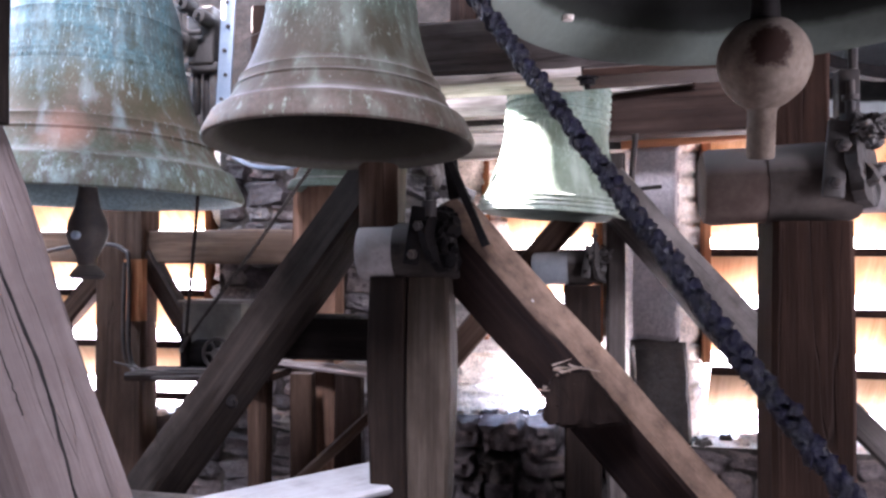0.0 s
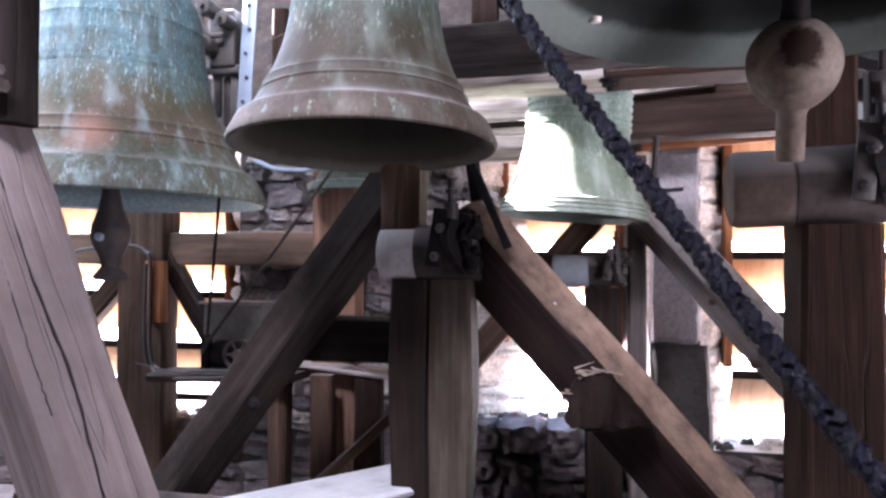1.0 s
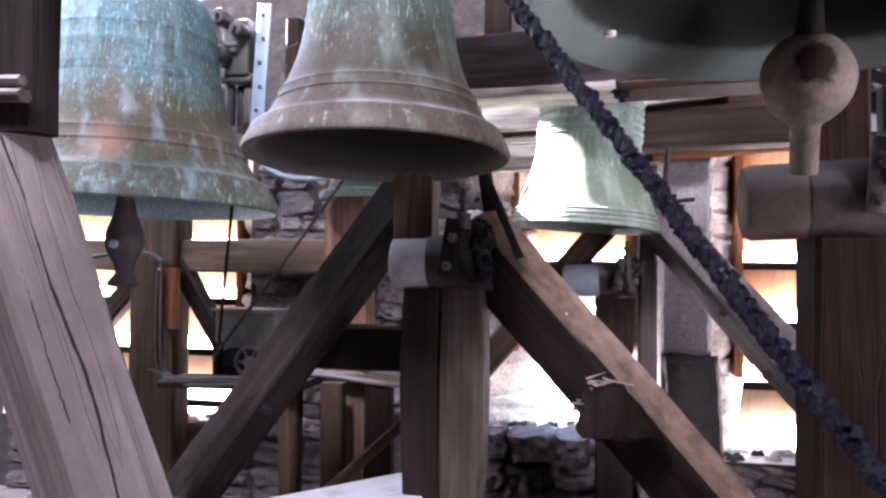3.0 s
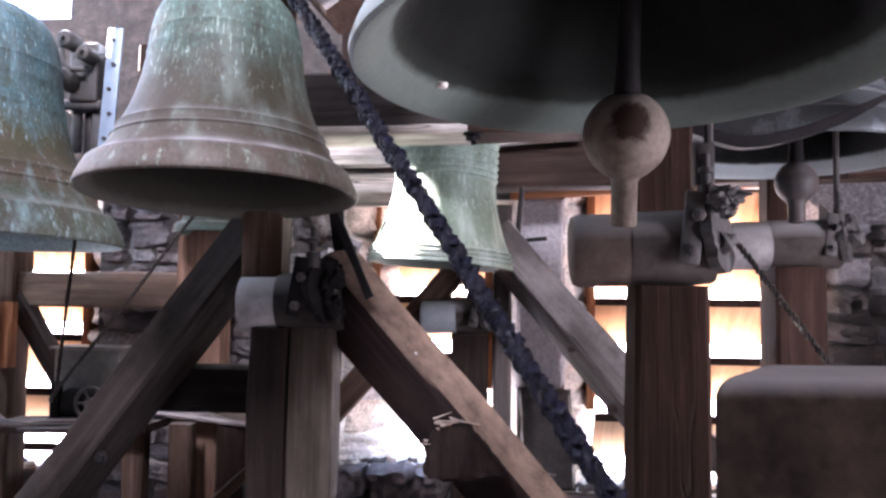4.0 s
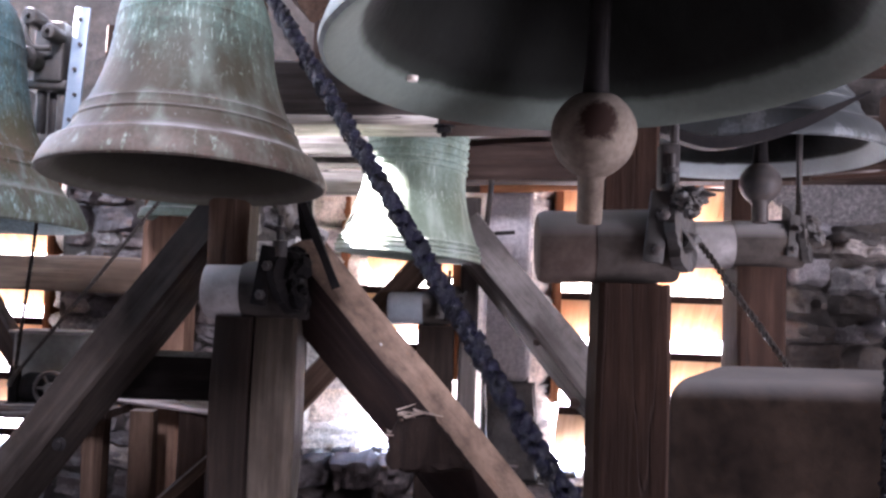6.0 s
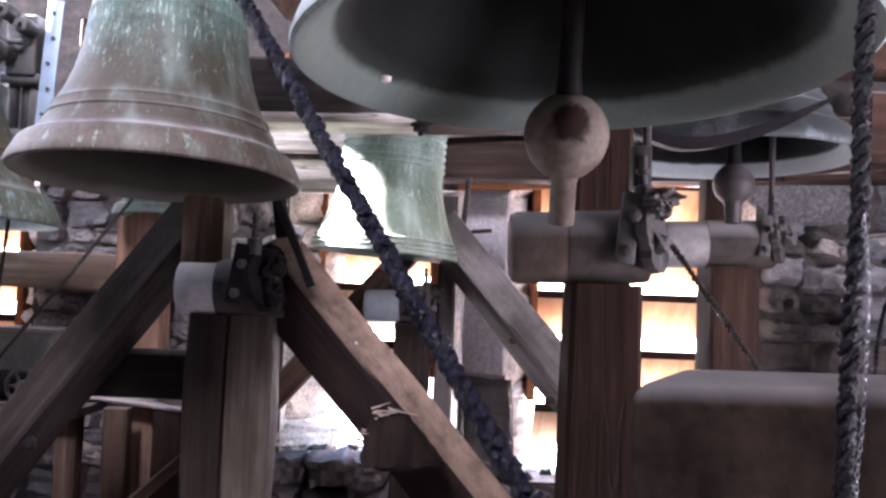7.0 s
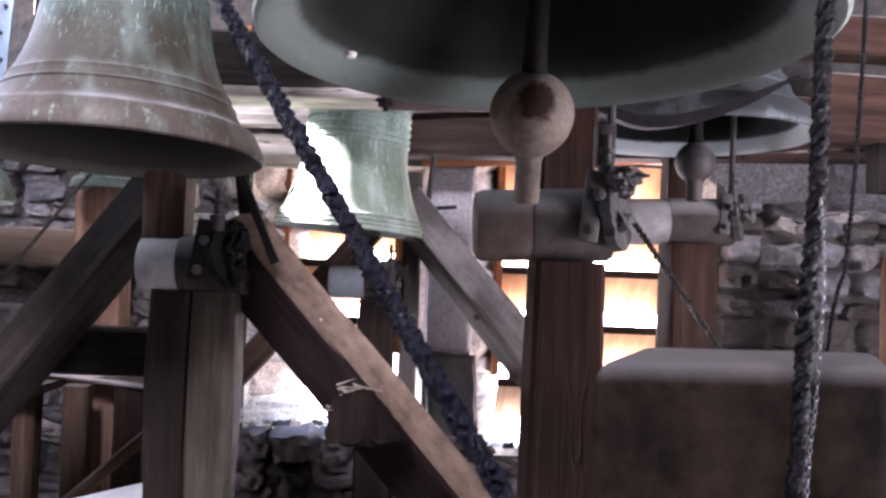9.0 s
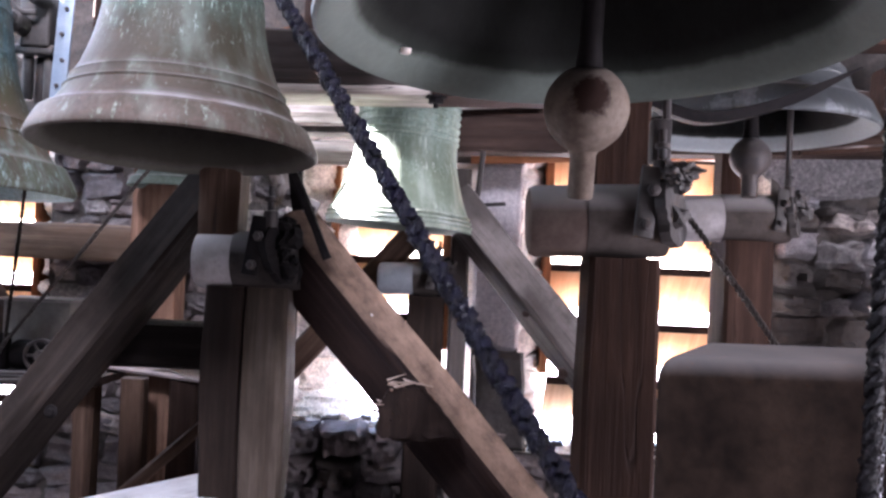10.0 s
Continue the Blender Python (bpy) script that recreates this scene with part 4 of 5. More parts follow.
strand_rope("thin_rope", [(1.36, 2.2, 3.2), (1.344, 2.2, 2.293), (1.315, 2.2, 1.767), (1.267, 2.2, 1.477), (1.15, 2.2, 0.02)], 0.0065, 0.03, ROPE_BLACK, "thin dark rope hanging free", strands=2)
strand_rope("thin_rope", [(-1.5, 4.0, 2.15), (-1.9, 4.0, 1.62), (-2.24, 4.0, 1.184), (-2.42, 4.24, 1.08)], 0.010, 0.04, ROPE_BROWN, "thin taut rope running down to a motor", strands=2)
strand_rope("thin_rope", [(-2.29, 4.2, 2.1), (-2.305, 4.2, 1.883), (-2.37, 4.2, 1.15)], 0.010, 0.04, ROPE_BROWN, "thin brown rope hanging by a window", strands=2)


def chain(points, size, label):
    """Links along points, every other one turned."""
    pts = spline(points, 40)
    root = empty("chain", Matrix.Translation(pts[0]), label, "chain")
    bpy.context.view_layer.update()
    bm = bmesh.new()
    acc, k = 0.0, 0
    for a, b in zip(pts, pts[1:]):
        acc += (b - a).length
        if acc < size * 1.5:
            continue
        acc, k = 0.0, k + 1
        link = [Vector((0.55 * size * math.cos(t), 0, size * math.sin(t))) for t in [2 * math.pi * i / 10 for i in range(11)]]
        m = axis_pose(a - pts[0], b - pts[0], 90 * (k % 2))
        t = tube_bm([m @ p for p in link], size * 0.2, 5)
        me = bpy.data.meshes.new("link")
        t.to_mesh(me)
        t.free()
        bm.from_mesh(me)
        bpy.data.meshes.remove(me)
    tagged(part("chain_run", bm, CHAIN, root, "small dusty grey links"), kind="stuff")
    return root


chain([(0.62, 0.988, 1.80), (0.626, 0.985, 1.70), (0.62, 0.983, 1.55), (0.608, 0.98, 1.3), (0.6, 0.98, 0.02)], 0.0045, "thin grey chain hanging beside a thick rope")


# ---------------------------------------------------------------- iron straps, rods, plates
def bar(name, points, r, material, label, category="rod", n=8, smooth=True):
    pts = spline(points, 8) if len(points) > 2 else [Vector(p) for p in points]
    o = pts[0].copy()
    return thing(name, tube_bm([p - o for p in pts], r, n), material, Matrix.Translation(o), label, category)


bar("iron_rod", [(0.662, 2.33, 1.95), (0.662, 2.33, 3.2)], 0.013, IRON, "dark iron tie rod rising from a clamp")
o = thing("iron_nut", box_bm(0.055, 0.06, 0.13, 0.006), IRON, pose(0.645, 2.33, 2.06), "dark iron coupling block on a tie rod", "coupling")
bar("iron_rod", [(1.598, 3.78, 1.9), (1.60, 3.78, 2.6)], 0.014, IRON, "dark iron tie rod by the wall")
bar("iron_rod", [(0.135, 4.4, 1.96), (0.165, 4.4, 2.3)], 0.016, IRON, "dark iron strap from beam to post")
bar("iron_rod", [(0.06, 4.42, 1.99), (0.30, 4.4, 2.012)], 0.012, IRON, "short iron bar before the pier")
timber("leather_strap", (-0.475, 3.22, 1.67), (-0.645, 3.22, 2.05), 0.038, 0.02, IRON_BLACK, "black leather strap hanging onto a strut", chamfer=0.004, category="strap")
timber("leather_strap", (-0.615, 3.27, 1.87), (-0.655, 3.3, 2.15), 0.05, 0.03, IRON_BLACK, "dark strap above a roll", chamfer=0.004, category="strap")
o = thing("iron_plate", box_bm(0.16, 0.02, 0.075, 0.006), ROLL_END, pose(-0.63, 3.40, 1.905, 0, 22, 0), "pale iron bracket plate with bolt holes", "plate")
for dx in (-0.06, 0.0, 0.06):
    h = part("bolt", lathe_bm([(0, 0), (0.014, 0), (0.014, 0.01), (0, 0.012)], 6), IRON, o)
    h.matrix_local = pose(dx, -0.011, 0.0, 90)

thing("iron_nut", lathe_bm([(0, -0.03), (0.012, -0.03), (0.012, -0.012), (0.034, -0.01), (0.034, 0.014), (0.05, 0.016), (0.05, 0.024), (0, 0.024)], 8), IRON_BLACK, pose(-0.075, 3.6, 2.408), "black bolt end with nut under a beam", "nut", smooth=False)
timber("wedge", (-0.72, 3.44, 1.915), (-0.72, 3.44, 2.03), 0.03, 0.03, W_WHITISH, "pale wedge between post and bell frame", category="wedge", taper=-4.2, chamfer=0.004, seg=4)
timber("timber_block", (2.345, 3.8, 2.12), (2.345, 3.8, 2.38), 0.11, 0.1, W_PITCH, "black block hanging under a beam")
timber("pale_board", (-0.03, 4.612, 2.605), (0.48, 4.612, 2.645), 0.085, 0.07, W_WHITISH, "broken plank end on a beam, sunlight painted in", category="board", chamfer=0.004)

# curved iron band before the grey bell
hoop = spline([(0.55, 3.1, 2.42), (0.852, 3.1, 2.29), (1.039, 3.1, 2.262), (1.33, 3.1, 2.345), (1.585, 3.1, 2.49)], 10)
bm = bmesh.new()
prev = None
for i, p in enumerate(hoop):
    k = 1 - max(0, (i - len(hoop) + 9) / 10)
    q = p - hoop[0]
    ring = [bm.verts.new(q + Vector((0, dy, dz * k))) for dy, dz in ((-0.03, 0.0), (0.03, 0.0), (0.03, 0.045), (-0.03, 0.045))]
    if prev:
        for a in range(4):
            bm.faces.new((prev[a], prev[(a + 1) % 4], ring[(a + 1) % 4], ring[a]))
    else:
        bm.faces.new(ring)
    prev = ring
bm.faces.new(prev[::-1])
bmesh.ops.recalc_face_normals(bm, faces=bm.faces)
thing("iron_band", bm, IRON_BLACK, Matrix.Translation(hoop[0]), "curved dark iron band hanging before a bell", "band")

# ---------------------------------------------------------------- steel column and striking gear
col = empty("steel_column", axis_pose((-2.16, 4.25, 2.42), (-2.12, 4.25, 3.15)), "blue-grey steel angle column with bolts", "column")
bpy.context.view_layer.update()
f = part("flange", box_bm(0.085, 0.012, 0.75, 0.002), STEEL_BLUE, col)
f.matrix_local = pose(0, 0.03, 0.375)
f = part("web", box_bm(0.012, 0.07, 0.75, 0.002), STEEL_BLUE, col)
f.matrix_local = pose(0.036, -0.012, 0.375)
for k in range(5):
    b = part("bolt", lathe_bm([(0, 0), (0.011, 0), (0.011, 0.012), (0, 0.014)], 6), IRON, col)
    b.matrix_local = pose(-0.01 if k % 2 else 0.005, 0.038, 0.12 + 0.14 * k, -90)

gear = empty("striking_motor", pose(-2.32, 4.3, 2.5), "dusty cast-iron striking gear beside a steel column", "motor")
bpy.context.view_layer.update()
for nm, args, loc, mt in (("housing", (0.17, 0.18, 0.34), (0.02, 0, 0.42), CAST), ("bracket", (0.055, 0.05, 0.26), (-0.05, 0, 0.1), CAST), ("bracket", (0.055, 0.05, 0.26), (0.07, 0, 0.1), CAST),
                          ("backplate", (0.05, 0.12, 0.36), (0.01, 0.06, 0.1), IRON), ("foot", (0.24, 0.14, 0.06), (0.0, 0, 0.24), CAST)):
    o = part(nm, box_bm(*args, 0.018, 3), mt, gear)
    o.location = loc
for k, (x, z, r) in enumerate(((-0.05, 0.36, 0.06), (0.07, 0.5, 0.045), (-0.04, 0.58, 0.05))):
    o = part("cylinder", lathe_bm([(0, 0), (r, 0), (r, 0.1), (r * 0.8, 0.115), (r * 0.3, 0.12), (r * 0.3, 0.15), (0, 0.15)], 20), CAST, gear)
    o.matrix_local = pose(x, -0.08, z, 90)
o = part("hose", tube_bm(spline([(-0.06, -0.12, 0.62), (-0.07, -0.16, 0.5), (-0.02, -0.16, 0.42), (0.06, -0.14, 0.42)], 8), 0.016, 8), CAST, gear)
bar("wire", [(-1.98, 4.2, 2.62), (-2.03, 4.2, 2.72), (-1.97, 4.2, 2.78), (-2.02, 4.2, 2.86), (-1.9, 4.2, 2.92)], 0.003, CAST, "loose grey wire loops", "wire")
timber("timber_post", (-1.98, 4.35, 2.4), (-1.98, 4.35, 3.1), 0.09, 0.1, W_DARK, "dark upright behind the steel column")

# winding motor with its grey box on a plank
timber("plank", (-2.75, 4.35, 0.93), (-1.85, 4.35, 0.95), 0.05, 0.34, W_DARK, "dark plank carrying a motor")
timber("timber_post", (-2.0, 4.4, 0), (-2.0, 4.4, 0.925), 0.12, 0.12, W_BROWN, "short brown post under a plank")
box = empty("control_box", pose(-2.29, 4.46, 0.96), "grey painted steel box beside a winding motor", "box")
bpy.context.view_layer.update()
o = part("case", box_bm(0.38, 0.2, 0.40, 0.008), BOXM, box)
o.location = (0, 0, 0.2)
o = part("lid", box_bm(0.43, 0.23, 0.014, 0.004), ROLL_END, box, "pale dusty lid")
o.location = (0, 0, 0.408)
mot = empty("winding_motor", pose(-2.27, 4.26, 0.97), "black oily winding motor with a spoked wheel", "motor")
bpy.context.view_layer.update()
o = part("body", lathe_bm([(0, 0), (0.075, 0), (0.085, 0.02), (0.085, 0.16), (0.07, 0.19), (0.03, 0.2), (0, 0.2)], 24), IRON_BLACK, mot)
o.matrix_local = pose(-0.1, 0.05, 0.095, 0, 90, 0)
o = part("base", box_bm(0.3, 0.16, 0.03, 0.006), IRON_BLACK, mot)
o.location = (0, 0.02, 0.012)
o = part("column", box_bm(0.05, 0.06, 0.2, 0.012), IRON_BLACK, mot)
o.location = (-0.12, -0.02, 0.12)
o = part("wheel", tube_bm([(0.085 * math.cos(t), 0, 0.085 * math.sin(t)) for t in [2 * math.pi * i / 28 for i in range(29)]], 0.011, 8), IRON, mot, "cast wheel rim")
o.location = (0.1, -0.06, 0.11)
for k in range(3):
    sp = part("spoke", box_bm(0.16, 0.012, 0.012, 0.002), CAST, o)
    sp.rotation_euler = (0, radians(60 * k), 0)
hb = part("hub", lathe_bm([(0, -0.02), (0.03, -0.02), (0.03, 0.02), (0, 0.02)], 16), CAST, o)
hb.rotation_euler = (radians(90), 0, 0)

bar("cable", [(-3.691, 4.66, 1.66), (-3.477, 4.64, 1.699), (-3.184, 4.64, 1.717), (-3.06, 4.64, 1.68), (-3.01, 4.62, 1.589), (-3.003, 4.62, 1.042), (-2.928, 4.6, 0.917), (-2.767, 4.5, 0.9),
              (-2.45, 4.2, 0.975), (-2.1, 4.2, 0.985)], 0.014, IRON, "black cable running down a post", "cable")
bar("cable", [(-3.04, 4.62, 1.6), (-3.035, 4.61, 1.05), (-2.95, 4.6, 0.9), (-2.6, 4.2, 0.93), (-1.95, 4.18, 0.965)], 0.012, IRON, "black cable beside another", "cable")
bar("pipe", [(-2.205, 4.45, 2.24), (-2.074, 4.45, 2.182), (-1.89, 4.45, 2.165), (-1.745, 4.45, 2.19)], 0.014, STEEL_BLUE, "bright bent steel pipe", "pipe")

# boards and short props below
timber("plank", (-1.95, 4.55, 1.005), (-1.3, 4.5, 0.955), 0.025, 0.3, W_PALE, "pale dusty board on short props")
timber("timber_post", (-1.69, 4.3, 0), (-1.69, 4.3, 0.97), 0.13, 0.1, W_BROWN, "short brown prop under a board")
timber("timber_post", (-1.46, 4.45, 0), (-1.46, 4.45, 0.95), 0.16, 0.1, W_DARK, "short dark prop under a board")
timber("plank", (-1.62, 4.3, 1.19), (-1.1, 4.3, 1.17), 0.02, 0.2, W_PALE, "pale thin board on a prop")
timber("diagonal_strut", (-2.05, 4.1, 0.02), (-1.2, 4.2, 0.82), 0.06, 0.06, W_BROWN, "thin brown stick used as brace")
timber("timber_post", (-1.2, 4.3, 0), (-1.2, 4.3, 1.17), 0.07, 0.07, W_DARK, "thin dark prop under a board")
board = thing("plank", timber_bm(0.4, 0.04, 1.9, 77), W_BOARD, Matrix(((-0.8, 0, 0.6, -1.97), (0.6, 0, 0.8, 2.14), (0, 1, 0, 0.64), (0, 0, 0, 1))), "wide pale dusty board lying on a low beam", "plank")
timber("cross_beam", (-2.6, 3.05, 0.54), (0.9, 3.05, 0.54), 0.15, 0.15, W_DARK, "low dark beam carrying a board")

# upper timbers
timber("timber_post", (-0.68, 3.85, 2.45), (-0.68, 3.85, 3.4), 0.12, 0.1, W_BLACK, "short dark upright on a beam")
timber("cross_beam", (-1.62, 4.7, 2.835), (-0.75, 4.7, 3.02), 0.14, 0.1, W_ORANGE, "orange-brown plank under the roof")
timber("diagonal_strut", (-0.75, 3.4, 3.05), (-0.55, 3.0, 2.78), 0.15, 0.12, W_BROWN, "brown plank end beside the rope")
timber("cross_beam", (1.6, 3.95, 2.92), (4.4, 3.95, 2.9), 0.2, 0.2, W_RED, "red-brown upper beam")
timber("lath", (1.72, 3.95, 2.29), (2.3, 3.9, 2.345), 0.025, 0.05, W_RED, "thin red-brown lath under a beam")
timber("lintel", (0.1, 4.97, 2.325), (2.1, 4.97, 2.44), 0.06, 0.06, W_ORANGE, "orange-brown wooden lintel over a window")
timber("diagonal_strut", (0.95, 4.3, 1.1), (1.75, 4.2, 0.28), 0.14, 0.14, W_GREY, "grey weathered strut running to the floor")

# the pale wood of these boards stands in for sunlight on them
for z, w in ((2.47, 0.06), (2.37, 0.025)):
    timber("pale_board", (-1.25, 4.66 - z * 0.02, z), (-0.05, 4.62, z + 0.03), w, 0.12, W_WHITISH, "thin board behind the sunlit bell, sunlight painted in", category="board", chamfer=0.004)

for z, w in ((2.575, 0.13), (2.345, 0.2)):
    timber("pale_board", (-1.25, 4.96, z), (-0.45, 4.96, z + 0.01), w, 0.08, W_WHITISH, "wide board behind the sunlit bell, sunlight painted in", category="board", chamfer=0.004)
bar("cable", [(-2.801, 4.16, 1.02), (-2.552, 4.16, 0.975), (-2.313, 4.16, 0.972), (-2.077, 4.16, 0.978)], 0.005, IRON, "thin dark cable along a plank", "cable")
bar("cable", [(-1.95, 4.35, 1.022), (-1.579, 4.3, 1.03), (-1.402, 4.1, 1.04), (-1.306, 4.1, 1.007), (-1.19, 4.13, 0.99)], 0.004, ROLL_END, "thin pale cable drooping over a board", "cable")

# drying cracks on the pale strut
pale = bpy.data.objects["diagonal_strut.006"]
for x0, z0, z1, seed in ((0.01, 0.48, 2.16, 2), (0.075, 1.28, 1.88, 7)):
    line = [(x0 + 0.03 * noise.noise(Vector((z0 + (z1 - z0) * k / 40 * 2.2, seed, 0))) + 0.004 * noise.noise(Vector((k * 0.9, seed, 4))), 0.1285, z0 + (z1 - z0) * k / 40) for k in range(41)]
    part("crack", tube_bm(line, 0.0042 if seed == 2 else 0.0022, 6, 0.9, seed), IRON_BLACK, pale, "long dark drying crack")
nail = part("nail", lathe_bm([(0, 0), (0.007, 0), (0.007, 0.003), (0, 0.005)], 10), ROLL_END, bpy.data.objects["diagonal_strut"], "pale nail head")
bpy.context.view_layer.update()
nail.matrix_world = look((-0.294, 3.308, 1.442), (-0.294 - 0.64, 3.308 + 0.51, 1.442 - 0.58))

timber("timber_peg", (-1.88, 1.85, 2.10), (-1.68, 1.85, 2.09), 0.036, 0.06, W_GREY, "pale wooden peg driven into a dark post", category="peg")
timber("timber_peg", (-1.87, 1.85, 2.14), (-1.69, 1.85, 2.133), 0.03, 0.05, W_GREY, "thin wooden peg lying on another", category="peg")

# knots and nails in the timbers
def knot(owner, at, r, name="knot", material=None, rx=90, rz=0):
    b = part(name, lathe_bm([(0, 0.003), (r * 0.4, 0.004), (r * 0.7, 0.001), (r * 0.85, 0.003), (r, -0.005)], 14, 0.25, r * 50), material or W_BLACK, bpy.data.objects[owner], "dark knot" if name == "knot" else "rusty nail head")
    bpy.context.view_layer.update()
    b.matrix_world = pose(*at, rx, 0, rz)


knot("timber_post.002", (-0.71, 3.268, 1.22), 0.018)
knot("timber_post.002", (-0.74, 3.268, 0.98), 0.012)
knot("timber_post", (-0.91, 3.258, 1.30), 0.01, "nail", IRON_RUST)
knot("timber_post", (-0.87, 3.258, 1.05), 0.01, "nail", IRON_RUST)
knot("diagonal_strut.002", (0.62, 4.15, 1.12), 0.03)
knot("diagonal_strut.002", (0.42, 4.18, 1.42), 0.02)

# bolts on the struts
for ob_name, where in (("diagonal_strut.001", (-1.625, 3.29, 0.98)),):
    st = bpy.data.objects[ob_name]
    b = part("bolt", lathe_bm([(0, 0), (0.03, 0), (0.03, 0.006), (0.016, 0.008), (0.016, 0.022), (0, 0.024)], 12), IRON_BLACK, st, "iron bolt with washer")
    bpy.context.view_layer.update()
    b.matrix_world = Matrix.Translation(where) @ Matrix.Rotation(radians(90), 4, "X")


# ---------------------------------------------------------------- masonry pieces on the far wall
def stone_mesh(seed, material):
    """One rough stone, unit size, its back at y 0 and its broken face at about y -1."""
    bm = bmesh.new()
    n = 7
    rows = []
    for i in range(n + 1):
        row = []
        for j in range(n + 1):
            u, v = i / n * 2 - 1, j / n * 2 - 1
            edge = max(abs(u), abs(v))
            p = Vector((u, v, seed * 3.7))
            x = u * (0.5 + 0.17 * noise.noise(p * 1.1 + Vector((5, 0, 0))) + 0.04 * noise.noise(p * 4 + Vector((5, 0, 0))))
            z = v * (0.5 + 0.2 * noise.noise(p * 1.1 + Vector((0, 5, 0))) + 0.05 * noise.noise(p * 4 + Vector((0, 5, 0))))
            if abs(u) == 1 and abs(v) == 1:
                x, z = x * 0.84, z * 0.84
            facet = max(-1.05, -0.55 - 0.9 * abs(noise.noise(p * 1.3)) + 0.35 * u * noise.noise(Vector((seed, 1, 2))) + 0.35 * v * noise.noise(Vector((seed, 3, 4))))
            y = 0.12 if edge == 1 else facet - 0.22 * noise.noise(p * 5.3)
            row.append(bm.verts.new((x, y, z)))
        rows.append(row)
    for i in range(n):
        for j in range(n):
            bm.faces.new((rows[i][j], rows[i + 1][j], rows[i + 1][j + 1], rows[i][j + 1]))
    me = finish(bm, "stone", material, True)
    me.set_sharp_from_angle(angle=radians(34))
    return me


def lay_stones(x0, x1, z0, z1, size, materials, seed, skip=(), deep=(0.03, 0.1)):
    rnd = random.Random(seed)
    meshes = [stone_mesh(seed + k, m) for k in range(7) for m in materials]
    z = z0
    while z < z1 - 0.03:
        h = min(rnd.uniform(0.6, 1.15) * size, z1 - z)
        x = x0
        while x < x1 - 0.03:
            w = min(rnd.uniform(0.9, 2.1) * size, x1 - x)
            if not any(a < x + w / 2 < b and c < z + h / 2 < d for a, b, c, d in skip):
                ob = new("stone", rnd.choice(meshes))
                ob.parent = north
                ob.matrix_world = pose(x + w / 2, WALL_Y + 0.006, z + h / 2 + rnd.uniform(-0.03, 0.03), 0, rnd.uniform(-11, 11), 0) @ Matrix.Diagonal((w * rnd.uniform(0.9, 1.06), rnd.uniform(*deep), h * rnd.uniform(0.85, 1.12), 1))
            x += w
        z += h


lay_stones(1.99, 4.0, 0.7, 1.45, 0.3, [STONE_BROWN], 19, deep=(0.06, 0.16))
lay_stones(1.99, 4.0, 1.45, 2.15, 0.17, [STONE, STONE_GREY, STONE_BROWN], 21, deep=(0.10, 0.24))
lay_stones(1.99, 4.0, 2.15, 2.75, 0.42, [GRANULAR], 27)
lay_stones(-2.55, -0.98, 0.5, 2.4, 0.15, [DARKSTONE, STONE, DARKSTONE], 33, skip=[(-2.56, -1.75, 0.94, 1.44)])
lay_stones(-2.55, 0.42, 0.02, 0.60, 0.2, [DARKSTONE], 45)
lay_stones(0.42, 1.98, 0.02, 0.48, 0.2, [DARKSTONE], 47)


def big_stone(x0, x1, z0, z1, proud, material, seed, lean=0.0):
    """One large dressed stone standing proud of the wall, with worn arrises."""
    bm = bmesh.new()
    nx, nz = 14, max(10, int(14 * (z1 - z0) / (x1 - x0) * 0.6))
    rows = []
    for i in range(nx + 1):
        row = []
        for k in range(nz + 1):
            u, v = i / nx * 2 - 1, k / nz * 2 - 1
            far = max(abs(u), abs(v))
            p = Vector((u, v * 1.5, seed * 2.3))
            x = (x1 - x0) / 2 * u * (1 + 0.05 * noise.noise(p * 1.3)) + lean * v
            z = (z1 - z0) / 2 * v * (1 + 0.03 * noise.noise(p * 1.3 + Vector((7, 0, 0))))
            y = 0.0 if far == 1 else -proud * (0.82 + 0.3 * noise.noise(p * 1.6) + 0.12 * noise.noise(p * 6) - 0.5 * max(0, far - 0.8))
            row.append(bm.verts.new((x, y, z)))
        rows.append(row)
    for i in range(nx):
        for k in range(nz):
            bm.faces.new((rows[i][k], rows[i + 1][k], rows[i + 1][k + 1], rows[i][k + 1]))
    ob = new("stone", finish(bm, "stone", material, True))
    ob.parent = north
    ob.matrix_world = pose((x0 + x1) / 2, WALL_Y + 0.006, (z0 + z1) / 2)


big_stone(0.145, 0.44, 1.13, 2.31, 0.07, PIER, 53)
big_stone(0.17, 0.50, 0.5, 1.12, 0.10, STONE_BROWN, 55, -0.02)
big_stone(-2.56, -2.12, 0.94, 1.44, 0.05, GRANULAR, 57)
big_stone(-2.10, -1.75, 0.98, 1.36, 0.05, DARKSTONE, 58)
lay_stones(-4.5, -2.55, 0.02, 0.52, 0.2, [DARKSTONE], 57)


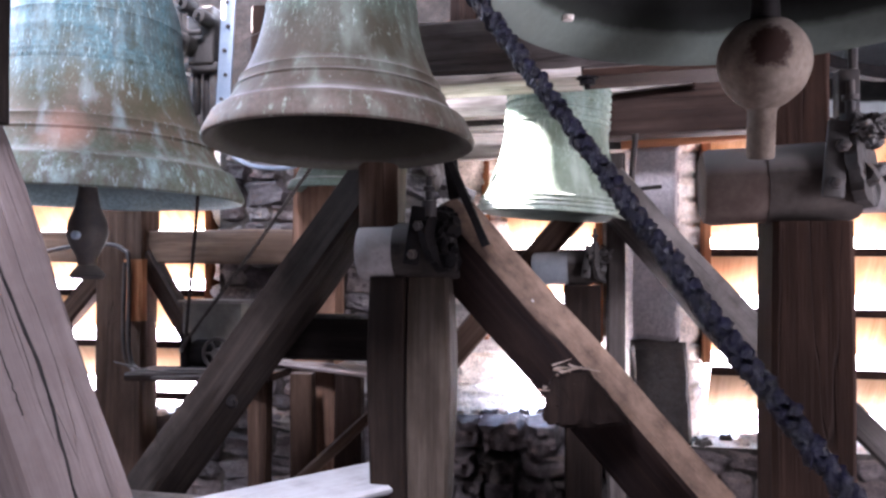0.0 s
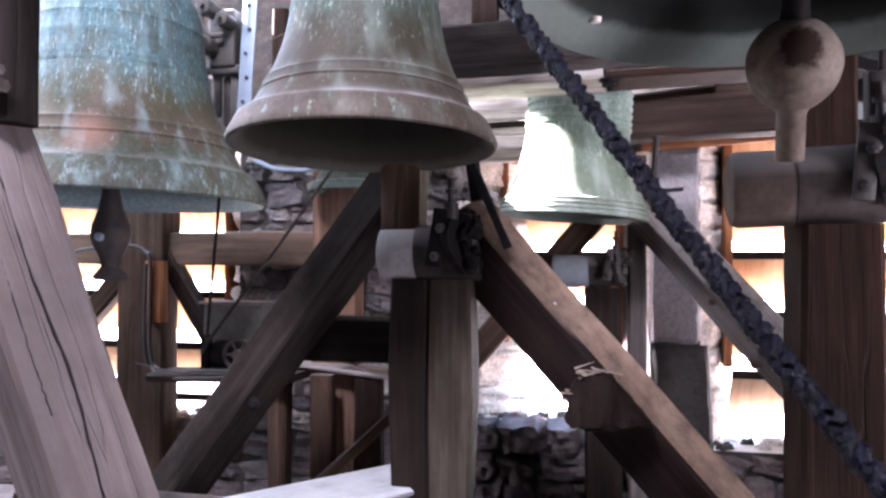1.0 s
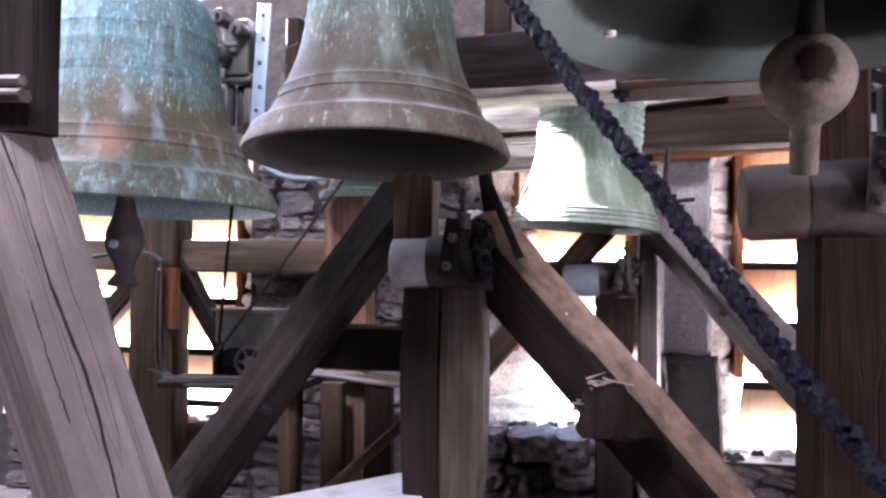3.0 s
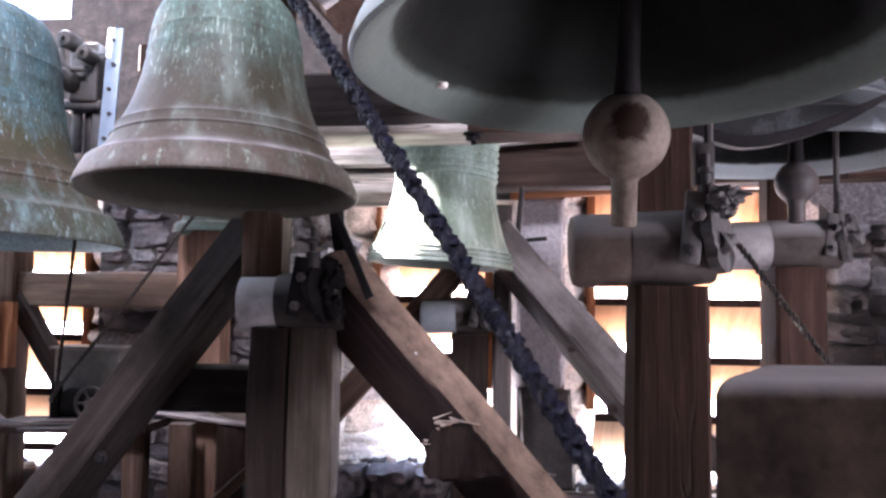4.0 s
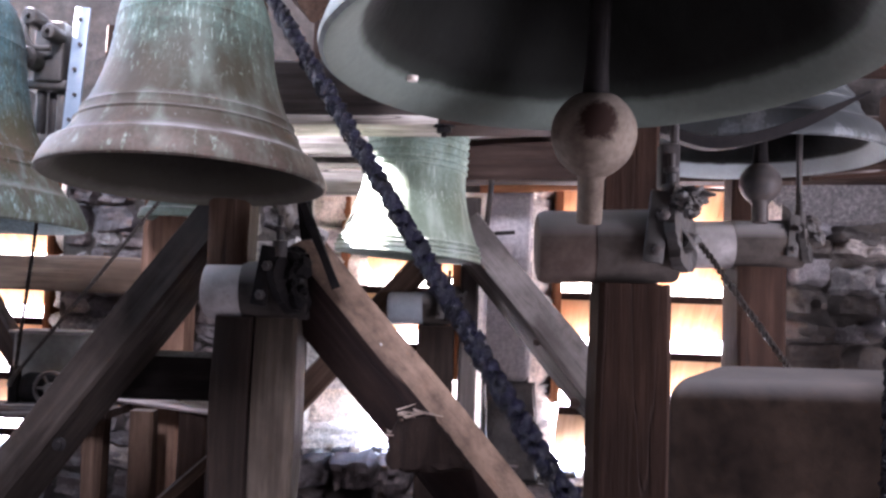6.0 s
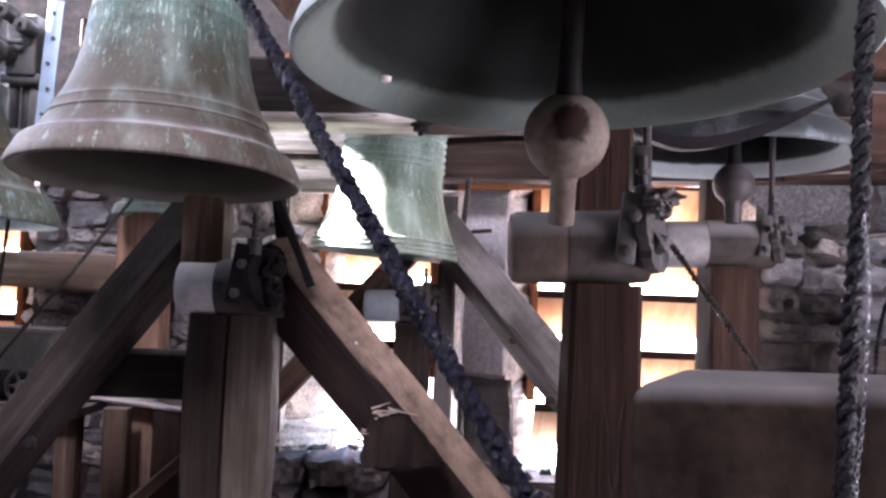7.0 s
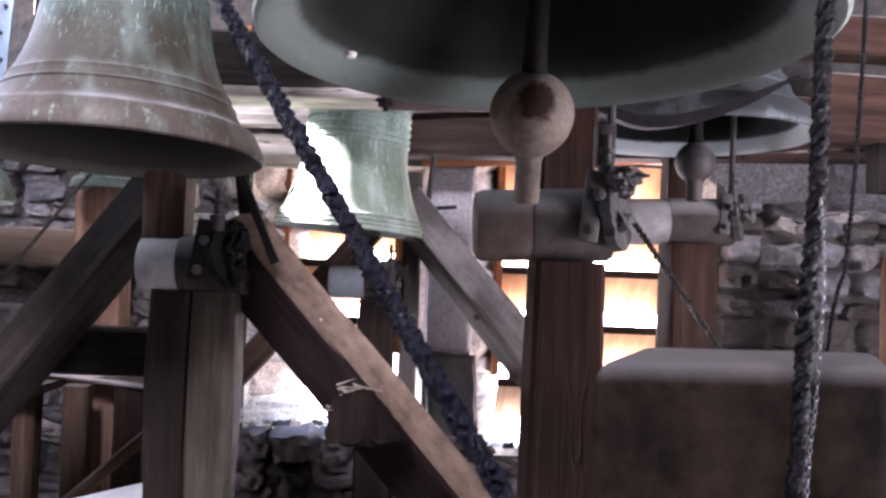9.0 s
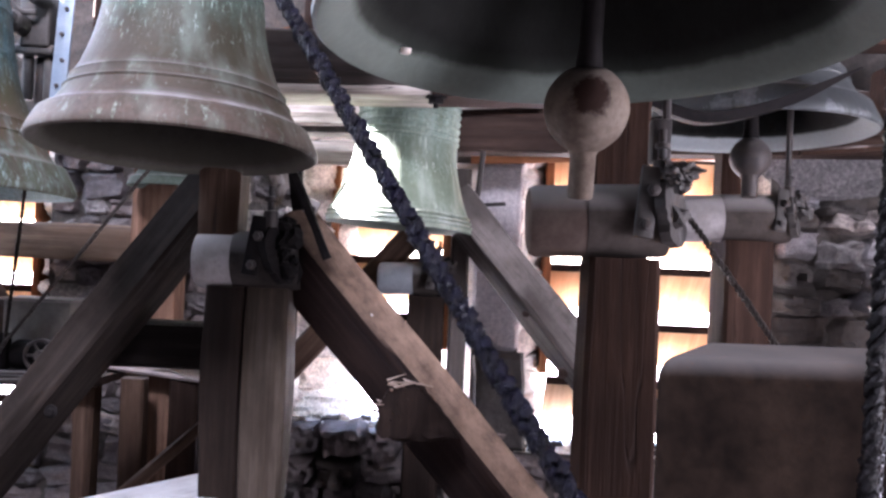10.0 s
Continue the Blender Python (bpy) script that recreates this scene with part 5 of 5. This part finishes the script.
# rough pale stones along the jambs and sills of the openings
def jamb_stones(x_in, sign, z0, z1, seed, angle=68, wide=0.42):
    rnd = random.Random(seed)
    meshes = [stone_mesh(seed + k, LIME) for k in range(4)]
    z = z0
    while z < z1:
        h = rnd.uniform(0.1, 0.26)
        ob = new("stone", rnd.choice(meshes))
        ob.parent = north
        turn = sign * angle
        ob.matrix_world = pose(x_in + sign * 0.085, WALL_Y + 0.21, z + h / 2, 0, rnd.uniform(-6, 6), turn) @ Matrix.Diagonal((wide, rnd.uniform(0.03, 0.09), h * 1.05, 1))
        z += h


jamb_stones(WIN["window_3"][0], 1, 0.5, 2.4, 61)
jamb_stones(WIN["window_2"][0] + 0.06, 1, 0.62, 2.3, 63, 48, 0.56)
jamb_stones(WIN["window_1"][1], -1, 0.53, 2.4, 65)


def sill_stones(hole, seed, count):
    rnd = random.Random(seed)
    meshes = [stone_mesh(seed + k, m) for k in range(4) for m in (LIME, MORTAR)]
    for k in range(count):
        w = rnd.uniform(0.06, 0.16)
        ob = new("stone", rnd.choice(meshes))
        ob.parent = north
        ob.matrix_world = pose(hole[0] + 0.05 + (hole[1] - hole[0] - 0.1) * (k + rnd.random()) / count, WALL_Y + rnd.uniform(0.05, 0.3), hole[2] - 0.004, -90, 0, rnd.uniform(0, 90)) @ Matrix.Diagonal((w, rnd.uniform(0.02, 0.05), w * 0.8, 1))


sill_stones(WIN["window_2"], 71, 16)
sill_stones(WIN["window_3"], 73, 22)
sill_stones(WIN["window_1"], 75, 18)


def ledge_stones(x0, x1, top, seed):
    """Large rough stones that stand out under a sill."""
    rnd = random.Random(seed)
    meshes = [stone_mesh(seed + k, m) for k in range(4) for m in (DARKSTONE, STONE_BROWN)]
    z = top
    for course in range(3):
        h = rnd.uniform(0.16, 0.22)
        x = x0 - rnd.uniform(0, 0.1)
        while x < x1:
            w = rnd.uniform(0.16, 0.34)
            ob = new("stone", rnd.choice(meshes))
            ob.parent = north
            ob.matrix_world = pose(x + w / 2, WALL_Y - 0.02, z - h / 2 + rnd.uniform(-0.02, 0.02), 0, rnd.uniform(-8, 8), 0) @ Matrix.Diagonal((w * 1.05, rnd.uniform(0.16, 0.3), h * 1.1, 1))
            x += w
        z -= h


ledge_stones(-0.98, 0.1, 0.63, 81)
